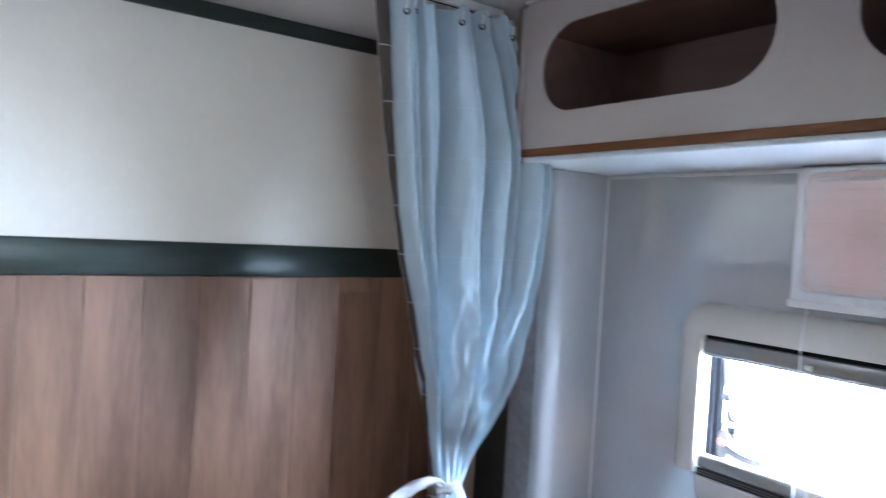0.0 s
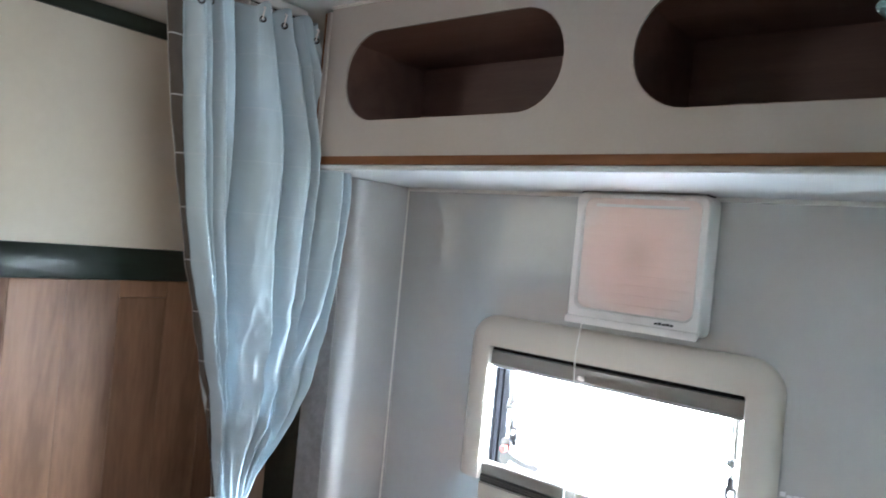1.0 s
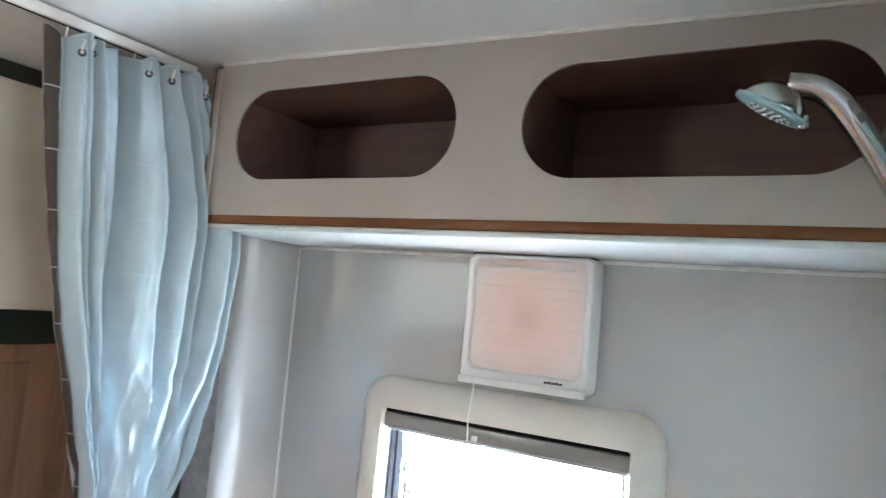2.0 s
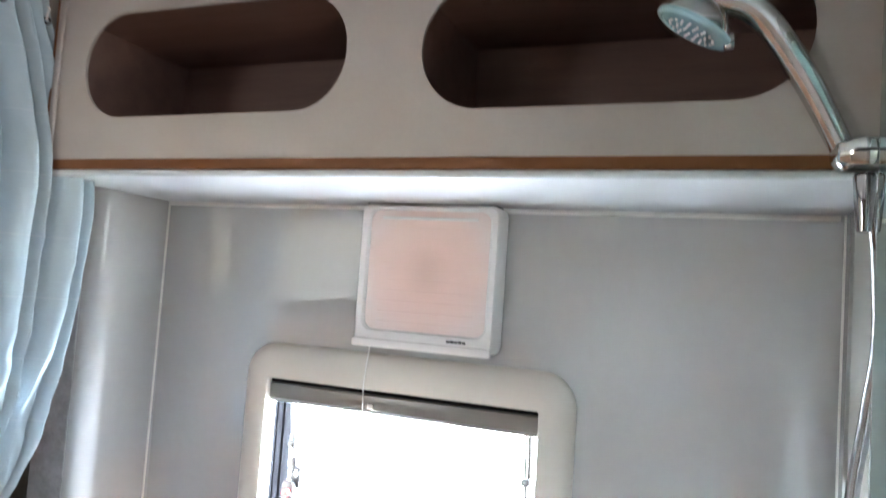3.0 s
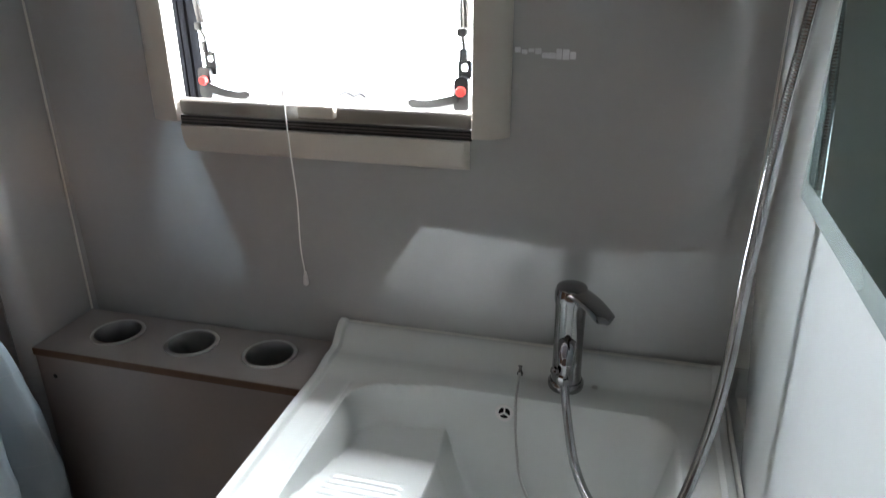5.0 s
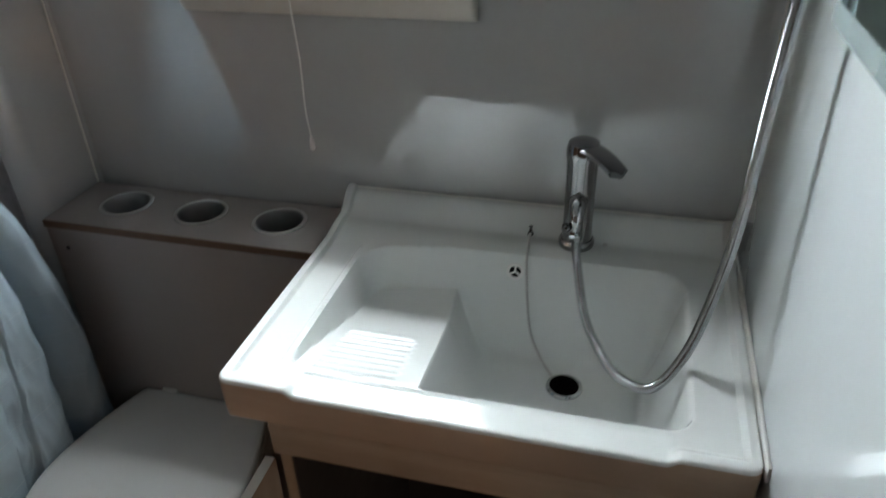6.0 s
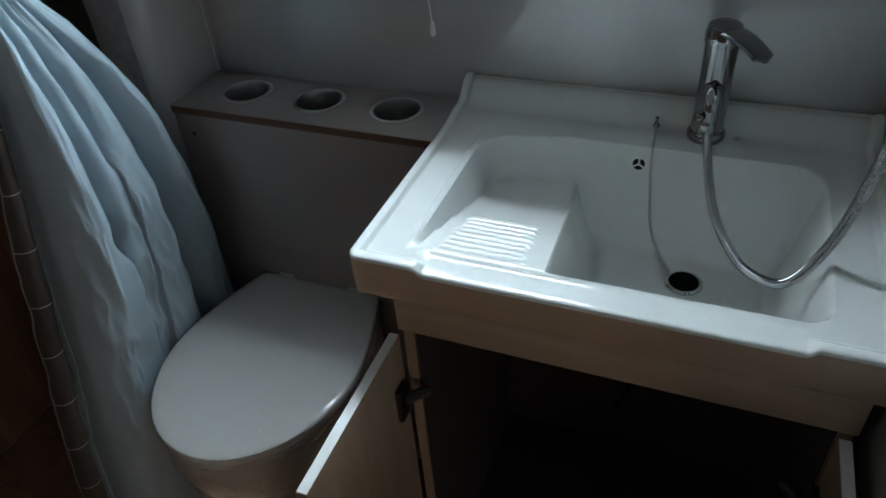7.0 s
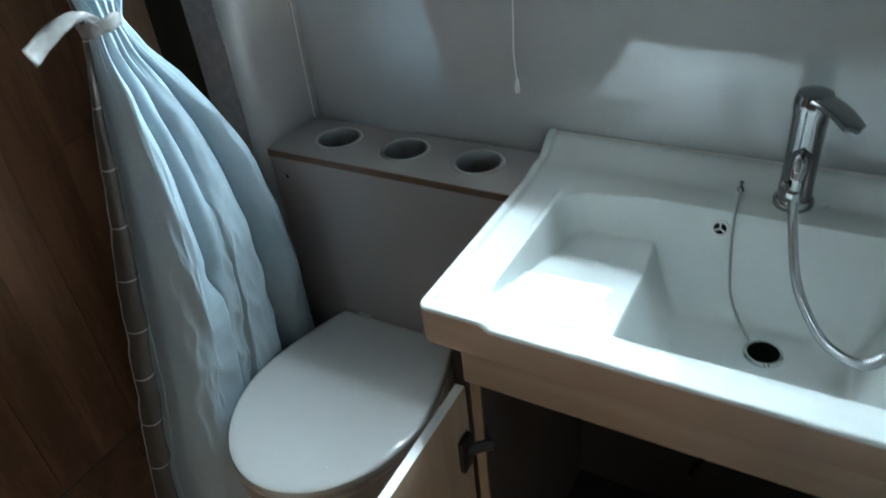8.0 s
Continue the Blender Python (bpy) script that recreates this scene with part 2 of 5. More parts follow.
M = {
    "wall": material("gelcoat_wall", (0.43, 0.43, 0.425), 0.0, second=(0.40, 0.40, 0.395), scale=2.5, amount=0.8, coat=1.0, spec=1.0),
    "post": material("gelcoat_post", (0.40, 0.40, 0.40), 0.16, second=(0.37, 0.37, 0.37), scale=2.5, amount=0.8, rough_var=0.03),
    "wall_right": material("white_panel", (0.54, 0.57, 0.57), 0.01, second=(0.50, 0.53, 0.53), scale=3, spec=0.9),
    "ceiling": material("gloss_ceiling", (0.76, 0.77, 0.77), 0.12, scale=2, bump=0.0001, bump_scale=20),
    "seal": material("white_sealant", (0.68, 0.67, 0.63), 0.45, scale=30, bump=0.0005, bump_scale=90),
    "taupe": material("taupe_laminate", (0.40, 0.365, 0.34), 0.4, second=(0.35, 0.315, 0.29), scale=4, bump=0.00008, bump_scale=200),
    "edge_brown": material("brown_edge_band", (0.165, 0.066, 0.024), 0.45, scale=20, stretch=(1, 6, 6), bump=0.0002, spec=0.25),
    "edge_dark": material("dark_brown_edge_band", (0.115, 0.062, 0.036), 0.45, scale=20, stretch=(1, 6, 6), bump=0.0002),
    "underside": material("pale_underside", (0.56, 0.58, 0.60), 0.3, scale=6, bump=0.0001, bump_scale=40),
    "white_edge": material("white_edge_trim", (0.72, 0.71, 0.69), 0.35, scale=10),
    "dark_wood": material("dark_wood_laminate", (0.07, 0.042, 0.033), 0.5, second=(0.045, 0.026, 0.02), scale=4, amount=0.9, stretch=(0.6, 8, 8), bump=0.0002),
    # dark grey that carries the shade inside the basin cabinet
    "cab_shade": material("shaded_inside_grey", (0.065, 0.058, 0.057), 0.6, second=(0.042, 0.038, 0.037), scale=5, amount=0.9, bump=0.0002),
    "lining": material("brown_lining", (0.21, 0.13, 0.11), 0.5, second=(0.165, 0.10, 0.083), scale=4, amount=0.9, stretch=(0.6, 8, 8), bump=0.0002),
    "post_shade": material("shaded_speckled_grey", (0.22, 0.215, 0.22), 0.45, second=(0.16, 0.155, 0.158), scale=60, amount=0.9, bump=0.0003, bump_scale=160),
    "cream_plastic": material("cream_plastic", (0.57, 0.52, 0.46), 0.35, second=(0.54, 0.485, 0.425), scale=5, bump=0.00005, bump_scale=150),
    "frame_plastic": material("window_frame_plastic", (0.57, 0.52, 0.46), 0.35, second=(0.54, 0.485, 0.425), scale=5, bump=0.00005, bump_scale=150),
    "white_plastic": material("white_plastic", (0.70, 0.67, 0.66), 0.3, second=(0.64, 0.61, 0.59), scale=6),
    "pink_plastic": fan_cover_material(),
    "brown_wall": material("brown_wood_wall", (0.13, 0.085, 0.06), 0.45, second=(0.09, 0.055, 0.035), scale=4, amount=0.9, stretch=(6, 6, 0.6), bump=0.0003),
    "blind_grey": material("grey_blind_bar", (0.25, 0.23, 0.21), 0.32, 0.35, scale=12, stretch=(0.4, 4, 4)),
    "black_plastic": material("black_plastic", (0.018, 0.018, 0.02), 0.35, scale=12),
    "black_rubber": material("black_rubber", (0.012, 0.012, 0.013), 0.8, scale=20, spec=0.08),
    "sash_black": material("matt_black_sash", (0.004, 0.004, 0.0045), 0.9, scale=20, spec=0.0),
    "red_plastic": material("red_plastic", (0.62, 0.05, 0.045), 0.35, scale=20),
    "dark_steel": material("dull_steel", (0.16, 0.155, 0.15), 0.35, 0.8, scale=15, stretch=(1, 1, 6)),
    "alu": material("brushed_aluminium", (0.55, 0.55, 0.56), 0.28, 0.9, scale=15, stretch=(1, 1, 6)),
    "steel": material("stainless_steel", (0.50, 0.49, 0.48), 0.30, 1.0, scale=14, rough_var=0.08, bump=0.0001, bump_scale=80),
    # steel of the cup bowls, darker than that of their rims
    "cup_steel": material("darker_cup_steel", (0.34, 0.335, 0.33), 0.34, 1.0, scale=14, rough_var=0.08, bump=0.0001, bump_scale=80),
    "chrome": material("chrome", (0.33, 0.33, 0.335), 0.05, 1.0, second=(0.28, 0.28, 0.285), scale=20, rough_var=0.03),
    "chrome_bright": material("bright_chrome", (0.62, 0.65, 0.65), 0.07, 1.0, second=(0.55, 0.58, 0.58), scale=20, rough_var=0.03),
    "hose_metal": material("braided_chrome", (0.40, 0.40, 0.405), 0.07, 1.0, second=(0.30, 0.30, 0.30), scale=60, rough_var=0.03),
    "ceramic": material("white_ceramic", (0.64, 0.655, 0.64), 0.09, second=(0.60, 0.61, 0.595), scale=4, amount=0.5, rough_var=0.04, coat=0.15),
    "apron": material("tan_glazed_front", (0.44, 0.33, 0.25), 0.22, second=(0.37, 0.275, 0.205), scale=3, amount=0.8, stretch=(0.6, 5, 5), rough_var=0.05),
    "lid": material("white_lid_plastic", (0.53, 0.53, 0.515), 0.13, second=(0.50, 0.495, 0.48), scale=4, amount=0.5, rough_var=0.05),
    "lid_base": material("beige_toilet_base", (0.46, 0.41, 0.36), 0.28, scale=4, amount=0.5, rough_var=0.05),
    "cab_wood": material("pale_oak_laminate", (0.37, 0.28, 0.205), 0.42, second=(0.30, 0.22, 0.155), scale=4.5, amount=0.85, bump=0.00025, bump_scale=46, stretch=(0.8, 9, 9), rough_var=0.05),
    "cab_wood_v": material("pale_oak_laminate_upright", (0.37, 0.28, 0.205), 0.42, second=(0.30, 0.22, 0.155), scale=4.5, amount=0.85, bump=0.00025, bump_scale=46, stretch=(9, 9, 0.8), rough_var=0.05),
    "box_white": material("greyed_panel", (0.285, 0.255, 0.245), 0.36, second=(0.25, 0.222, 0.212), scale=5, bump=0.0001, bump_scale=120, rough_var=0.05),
    "cream_wall": material("cream_wallboard", (0.72, 0.69, 0.61), 0.5, second=(0.66, 0.63, 0.55), scale=1.6, amount=0.8, bump=0.00008, bump_scale=60),
    "black_trim": material("black_painted_trim", (0.014, 0.02, 0.016), 0.3, second=(0.03, 0.045, 0.036), scale=8, stretch=(6, 0.8, 6), bump=0.0003, bump_scale=30),
    "planks": plank_material("wood_plank", (0.265, 0.146, 0.086), (0.14, 0.074, 0.041), 0.5),
    "floor_planks": plank_material("floor_plank", (0.22, 0.12, 0.07), (0.13, 0.07, 0.04), 0.4),
    "cloth": cloth_material("checked_cloth"),
    "clear": glassy("clear_acrylic", (0.97, 0.99, 0.99), 0.0, 1.2),
    "clear_vinyl": material("clear_vinyl", (0.24, 0.225, 0.215), 0.16, second=(0.12, 0.115, 0.11), scale=24, amount=0.9, bump=0.0015, bump_scale=60, coat=0.3),
    "blue_face": material("pale_blue_plastic", (0.30, 0.46, 0.52), 0.25, second=(0.4, 0.55, 0.6), scale=40),
    "glass_edge": material("ground_glass_edge", (0.50, 0.60, 0.59), 0.22, 0.6, second=(0.44, 0.54, 0.53), scale=30),
    "cord": material("white_cord", (0.75, 0.74, 0.71), 0.7, scale=40),
    "ground": material("pale_concrete", (0.42, 0.41, 0.38), 0.85, second=(0.3, 0.29, 0.27), scale=0.6, amount=0.9, bump=0.004, bump_scale=6),
    "kit_hole": material("dark_hole", (0.010, 0.010, 0.010), 0.9, scale=20, spec=0.03),
    # pale grey for the modelled reflection on the wall
    "glint_strip": material("glint_grey", (0.58, 0.59, 0.6), 0.08, second=(0.78, 0.79, 0.8), scale=45, amount=1.0, bump=0.0008, bump_scale=70),
}
mirror_m = bpy.data.materials.new("mirror_silver")
mirror_m.use_nodes = True
mb = mirror_m.node_tree.nodes["Principled BSDF"]
mb.inputs["Base Color"].default_value = (0.40, 0.585, 0.57, 1)
mb.inputs["Metallic"].default_value, mb.inputs["Roughness"].default_value = 1.0, 0.03
M["mirror"] = mirror_m

# ---- building helpers ----
PLACE = {}


def thing(name, at, label="", category="", group="", kind=""):
    ob = new(name)
    ob.location = at
    PLACE[ob.name] = Vector(at)
    return tagged(ob, label, category, group, kind)


def mesh_of(bm, name, mat, smooth=True):
    me = bpy.data.meshes.new(name)
    bmesh.ops.recalc_face_normals(bm, faces=bm.faces)
    bm.to_mesh(me)
    bm.free()
    me.materials.append(mat)
    if smooth:
        for p in me.polygons:
            p.use_smooth = True
        me.set_sharp_from_angle(angle=radians(38))
    return me


def part(name, bm, mat, parent=None, label="", smooth=True):
    """One mesh object, its vertices given in the world, under a thing or a part."""
    me = mesh_of(bm, name, mat, smooth)
    ob = new(name, me)
    if parent:
        off = PLACE[parent.name]
        me.transform(Matrix.Translation(-off))
        ob.parent = parent
        PLACE[ob.name] = off.copy()
    else:
        PLACE[ob.name] = Vector((0, 0, 0))
    if label:
        ob["label"] = label
    return ob


def box(lo, hi, bevel=0.0, seg=2, bm=None):
    bm = bm or bmesh.new()
    res = bmesh.ops.create_cube(bm, size=1.0)
    lo, hi = Vector(lo), Vector(hi)
    for v in res["verts"]:
        v.co = Vector([(lo[i] + hi[i]) / 2 + v.co[i] * (hi[i] - lo[i]) for i in range(3)])
    if bevel:
        edges = list({e for v in res["verts"] for e in v.link_edges})
        bmesh.ops.bevel(bm, geom=edges, offset=bevel, segments=seg, profile=0.5, affect="EDGES")
    return bm


def lathe(profile, centre, axis=(0, 0, 1), seg=32, bm=None, caps=True):
    """A turned body: (radius, height) pairs round an axis through centre."""
    bm = bm or bmesh.new()
    turn = Vector((0, 0, 1)).rotation_difference(Vector(axis)).to_matrix()
    rings = []
    for r, h in profile:
        ring = []
        for k in range(seg):
            a = 2 * math.pi * k / seg
            ring.append(bm.verts.new(turn @ Vector((r * math.cos(a), r * math.sin(a), h)) + Vector(centre)))
        rings.append(ring)
    for a, b in zip(rings, rings[1:]):
        for k in range(seg):
            bm.faces.new((a[k], a[(k + 1) % seg], b[(k + 1) % seg], b[k]))
    if caps:
        bm.faces.new(rings[0][::-1])
        bm.faces.new(rings[-1])
    return bm


def spline(points, steps):
    """A smooth (Catmull-Rom) line through points, resampled to even steps."""
    pts = [Vector(p) for p in points]
    pts = [pts[0] * 2 - pts[1]] + pts + [pts[-1] * 2 - pts[-2]]
    fine = []
    for i in range(1, len(pts) - 2):
        a, b, c, d = pts[i - 1 : i + 3]
        for k in range(40):
            t = k / 40
            fine.append(0.5 * (2 * b + (c - a) * t + (2 * a - 5 * b + 4 * c - d) * t * t + (3 * b - a - 3 * c + d) * t**3))
    fine.append(pts[-2])
    run = [0.0]
    for a, b in zip(fine, fine[1:]):
        run.append(run[-1] + (b - a).length)
    out, j = [], 0
    for k in range(steps + 1):
        want = run[-1] * k / steps
        while j < len(run) - 2 and run[j + 1] < want:
            j += 1
        f = (want - run[j]) / max(run[j + 1] - run[j], 1e-9)
        out.append(fine[j].lerp(fine[j + 1], f))
    return out, run[-1]


def tube(points, radius, steps=60, seg=10, ripple=0.0, pitch=0.004, bm=None, ends=None):
    """A tube along a smooth line; radius a number or a function of 0..1; ripple: rings like those of a braided hose."""
    bm = bm or bmesh.new()
    line, length = spline(points, steps)
    rings, up = [], Vector((0.3, 0.8, 0.5)).normalized()
    for i, p in enumerate(line):
        d = (line[min(i + 1, steps)] - line[max(i - 1, 0)]).normalized()
        side = d.cross(up).normalized()
        up = side.cross(d).normalized()
        r = radius(i / steps) if callable(radius) else radius
        if ripple:
            r *= 1 + ripple * math.sin(2 * math.pi * i / 4.0)
        rings.append([bm.verts.new(p + r * (math.cos(2 * math.pi * k / seg) * side + math.sin(2 * math.pi * k / seg) * up)) for k in range(seg)])
    for a, b in zip(rings, rings[1:]):
        for k in range(seg):
            bm.faces.new((a[k], a[(k + 1) % seg], b[(k + 1) % seg], b[k]))
    bm.faces.new(rings[0][::-1])
    bm.faces.new(rings[-1])
    return bm


def rounded(w, h, r, seg=6, rs=None):
    """Outline of a rounded rectangle about the origin; rs: a radius for each corner (right top, left top, left bottom, right bottom)."""
    rs = rs or (r,) * 4
    out = []
    for (sx, sy), a0, q in zip(((1, 1), (-1, 1), (-1, -1), (1, -1)), (0, 90, 180, 270), rs):
        cx, cy = sx * (w / 2 - q), sy * (h / 2 - q)
        for k in range(seg + 1):
            a = radians(a0 + 90 * k / seg)
            out.append((cx + q * math.cos(a), cy + q * math.sin(a)))
    return out


def ring_solid(outer, inner, y0, y1, bevel=0.0, bm=None):
    """A flat frame in the xz plane between two outlines of equal length, from y0 (back) to y1 (front)."""
    bm = bm or bmesh.new()
    n = len(outer)
    rows = []
    step = -1 if y1 < y0 else 1
    levels = [(outer, y0, 0), (outer, y1 - step * bevel, 0), (outer, y1, bevel), (inner, y1, -bevel), (inner, y1 - step * bevel, 0), (inner, y0, 0)]
    for line, y, inset in levels:
        cx, cz = sum(p[0] for p in line) / n, sum(p[1] for p in line) / n
        row = []
        for px, pz in line:
            dx, dz = px - cx, pz - cz
            d = max(math.hypot(dx, dz), 1e-6)
            row.append(bm.verts.new((px - inset * dx / d, y, pz - inset * dz / d)))
        rows.append(row)
    for a, b in zip(rows, rows[1:] + rows[:1]):
        for k in range(n):
            bm.faces.new((a[k], a[(k + 1) % n], b[(k + 1) % n], b[k]))
    return bm


def slab_xz(outline, y0, y1, bm=None):
    """An outline in the xz plane made solid from y0 to y1."""
    bm = bm or bmesh.new()
    a = [bm.verts.new((x, y0, z)) for x, z in outline]
    b = [bm.verts.new((x, y1, z)) for x, z in outline]
    n = len(outline)
    for k in range(n):
        bm.faces.new((a[k], a[(k + 1) % n], b[(k + 1) % n], b[k]))
    bm.faces.new(a[::-1])
    bm.faces.new(b)
    return bm


def wall_with_holes(x0, x1, z0, z1, y0, y1, holes):
    """A panel in the xz plane with rounded holes through it. holes: (cx, cz, w, h, r), side by side in x."""
    bm = bmesh.new()
    loops = [[(x0, z0), (x1, z0), (x1, z1), (x0, z1)]] + [[(cx + px, cz + pz) for px, pz in rounded(w, h, r, 9)] for cx, cz, w, h, r in holes]
    rims = []
    for y in (y0, y1):
        edges, side = [], []
        for line in loops:
            pts = [q for k, q in enumerate(line) if math.hypot(q[0] - line[k - 1][0], q[1] - line[k - 1][1]) > 1e-6]
            vs = [bm.verts.new((x, y, z)) for x, z in pts]
            side.append(vs)
            edges += [bm.edges.new((vs[k], vs[(k + 1) % len(vs)])) for k in range(len(vs))]
        bmesh.ops.triangle_fill(bm, use_beauty=True, use_dissolve=False, edges=edges, normal=(0, -1, 0))
        rims.append(side)
    for a, c in zip(*rims):
        for k in range(len(a)):
            j = (k + 1) % len(a)
            bm.faces.new((a[k], a[j], c[j], c[k]))
    return bm


def fabric(rows_n, cols_n, place, width, z_top):
    """A cloth sheet: place(s, v) gives the point, s along the cloth, v down it; UVs are metres on the cloth."""
    bm = bmesh.new()
    uv = bm.loops.layers.uv.new("UVMap")
    grid = [[bm.verts.new(place(c / cols_n, r / rows_n)) for c in range(cols_n + 1)] for r in range(rows_n + 1)]
    for r in range(rows_n):
        for c in range(cols_n):
            f = bm.faces.new((grid[r][c], grid[r + 1][c], grid[r + 1][c + 1], grid[r][c + 1]))
            for lp, (cc, rr) in zip(f.loops, ((c, r), (c, r + 1), (c + 1, r + 1), (c + 1, r))):
                lp[uv].uv = (width * cc / cols_n, 2.0 * rr / rows_n)
    return bm


def smooth_step(a, b, v):
    t = min(max((v - a) / (b - a), 0.0), 1.0)
    return t * t * (3 - 2 * t)


# ---- large structure ----
def structure(name, bm, mat, label, category="", smooth=True):
    return tagged(part(name, bm, mat, None, "", smooth), label, category or name.split("_")[0], kind="structure")


X0, X1 = -0.244, 0.852        # faces of the bathroom's side walls
WEST = -0.82                  # face of the boarded wall beyond the curtain
WX0, WX1, WZ0, WZ1 = 0.020, 0.475, 1.2135, 1.465
HX0, HX1 = -0.010, 0.505      # sides of the hole in the wall


bm = wall_with_holes(-0.357, 0.902, 0.0, 2.16, 0.0, 0.028, [((HX0 + HX1) / 2, (WZ0 + WZ1) / 2, HX1 - HX0, WZ1 - WZ0, 0.004)])
for v in bm.verts:
    # the panel falls back a little below the window
    v.co.y += 0.028 * max(WZ0 - v.co.z, 0.0)
structure("wall_north", bm, M["wall"], "glossy grey moulded wall panel round the window")
structure("wall_east", box((X1, -0.78, 0.0), (0.9015, 0.015, 2.16), 0.002), M["wall_right"], "glossy white wall panel beside the basin")


def post_outline():
    pts = [(-0.357, 0.015), (-0.357, -0.128)]
    for k in range(9):
        a = radians(180 + 90 * k / 8)
        pts.append((-0.345 + 0.012 * math.cos(a), -0.128 + 0.012 * math.sin(a)))
    for k in range(13):
        a = radians(270 + 90 * k / 12)
        pts.append((-0.279 + 0.032 * math.cos(a), -0.108 + 0.032 * math.sin(a)))
    return pts + [(X0, 0.015)]


bm = bmesh.new()
outline = post_outline()
a, b = ([bm.verts.new((x, y, z)) for x, y in outline] for z in (0.0, 2.12))
for k in range(len(outline)):
    j = (k + 1) % len(outline)
    bm.faces.new((a[k], a[j], b[j], b[k]))
bm.faces.new(a)
bm.faces.new(b[::-1])
structure("wall_post", bm, M["post"], "rounded glossy grey end of the partition beside the curtain", "wall")

# the front face's shade, laid on as a darker speckled strip
structure("trim_post", box((-0.3575, -0.1425, 0.0), (-0.284, -0.1385, 2.04), 0.0015), M["post_shade"], "dark speckled grey strip standing in for shade on the partition end", "trim")

# ceiling, folded along the curtain rail
bm = bmesh.new()
low = [(-0.90, 2.098), (WEST, 2.094), (-0.285, 2.050), (X1, 2.022), (1.36, 2.01)]
row = [[bm.verts.new((x, y, z)) for x, z in low] for y in (-2.06, 0.05)]
top = [[bm.verts.new((x, y, 2.2)) for x, z in low] for y in (-2.06, 0.05)]
for k in range(len(low) - 1):
    bm.faces.new((row[0][k], row[0][k + 1], row[1][k + 1], row[1][k]))
    bm.faces.new((top[0][k], top[1][k], top[1][k + 1], top[0][k + 1]))
    for e in (0, 1):
        bm.faces.new((row[e][k], row[e][k + 1], top[e][k + 1], top[e][k]))
for k in (0, -1):
    bm.faces.new((row[0][k], row[1][k], top[1][k], top[0][k]))
structure("ceiling", bm, M["ceiling"], "glossy pale grey ceiling panel")

floor = structure("floor", box((-0.90, -2.06, -0.05), (1.36, 0.06, -0.012)), M["dark_wood"], "dark brown wooden board floor")
wall_west = structure("wall_west", box((-0.90, -2.06, 0.0), (WEST - 0.012, 0.06, 2.12)), M["cream_wall"], "partition wall with cream board above and wooden planks below", "wall")
structure("wall_northwest", box((WEST - 0.01, 0.0, 0.0), (-0.3575, 0.045, 2.14)), M["cab_wood_v"], "wood-faced outer wall behind the curtain", "wall")
structure("trim_corner", box((-0.62, -0.012, 0.0), (-0.3585, -0.0005, 2.05), 0.002), M["black_trim"], "black upright trim beside the partition", "trim")
# rear walls out of view; their openings are added for the fill lamps
structure("wall_south", wall_with_holes(-0.90, 1.36, -0.01, 2.16, -2.06, -2.0, [(-0.55, 1.83, 0.38, 0.24, 0.01)]), M["brown_wall"], "unseen brown wood-faced wall, opening added for a fill lamp", "wall")
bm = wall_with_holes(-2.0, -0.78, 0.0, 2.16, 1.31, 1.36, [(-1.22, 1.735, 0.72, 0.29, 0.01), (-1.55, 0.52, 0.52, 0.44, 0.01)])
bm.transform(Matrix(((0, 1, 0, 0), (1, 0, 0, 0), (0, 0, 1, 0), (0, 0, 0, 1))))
structure("wall_east_rear", bm, M["brown_wall"], "unseen brown wood-faced wall, two openings added for fill lamps", "wall")
structure("wall_return", box((0.9025, -0.83, 0.0), (1.31, -0.785, 2.16)), M["brown_wall"], "brown wood-faced wall of the passage", "wall")

# cream upper board and black bands on the west wall
structure("wall_board_cream", box((WEST - 0.0115, -1.99, 1.566), (WEST - 0.001, -0.001, 2.057), 0.001), M["cream_wall"], "cream wallboard between two black bands", "wall")
structure("trim_band_lower", box((WEST - 0.0118, -1.99, 1.4915), (WEST + 0.004, -0.001, 1.5655), 0.003), M["black_trim"], "black horizontal band between cream board and planks", "trim")
structure("trim_band_upper", box((WEST - 0.0118, -1.99, 2.0575), (WEST + 0.006, -0.001, 2.093), 0.002), M["black_trim"], "black band under the ceiling", "trim")

# thin sealed corners
structure("trim_corner_left", box((X0 + 0.0003, -0.0035, 0.85), (X0 + 0.0035, -0.0003, 1.7565), 0.001), M["seal"], "white sealant line in the wall corner", "trim")
structure("trim_corner_right", box((X1 - 0.0032, -0.0032, 0.90), (X1 - 0.0003, -0.0003, 1.7565), 0.001), M["seal"], "white sealant line in the wall corner", "trim")
structure("trim_shelf_line", box((X0 + 0.004, -0.0075, 1.7480), (X1 - 0.008, -0.0003, 1.7548), 0.001), M["seal"], "white sealant line under the overhead cabinet", "trim")
bm = box((X1 - 0.0042, -0.437, 0.848), (X1 - 0.0003, -0.03, 0.869), 0.0015)
structure("trim_basin_seal", bm, M["seal"], "cream sealing tape between basin and wall", "trim")
structure("trim_basin_back", box((0.2505, -0.0006, 0.80), (X1 - 0.0005, 0.0125, 0.8905), 0.0015), M["seal"], "white sealant behind the basin", "trim")

# ---- the window ----
window = thing("window_1", (0.2475, 0.0, WZ0), "cream-framed camper window with pulled-back blinds, bright daylight outside", "window", kind="structure")
WCX, WCZ = (WX0 + WX1) / 2, (WZ0 + WZ1) / 2
inner = [(WCX + x, WCZ + z) for x, z in rounded(HX1 - HX0, WZ1 - WZ0, 0.004)]


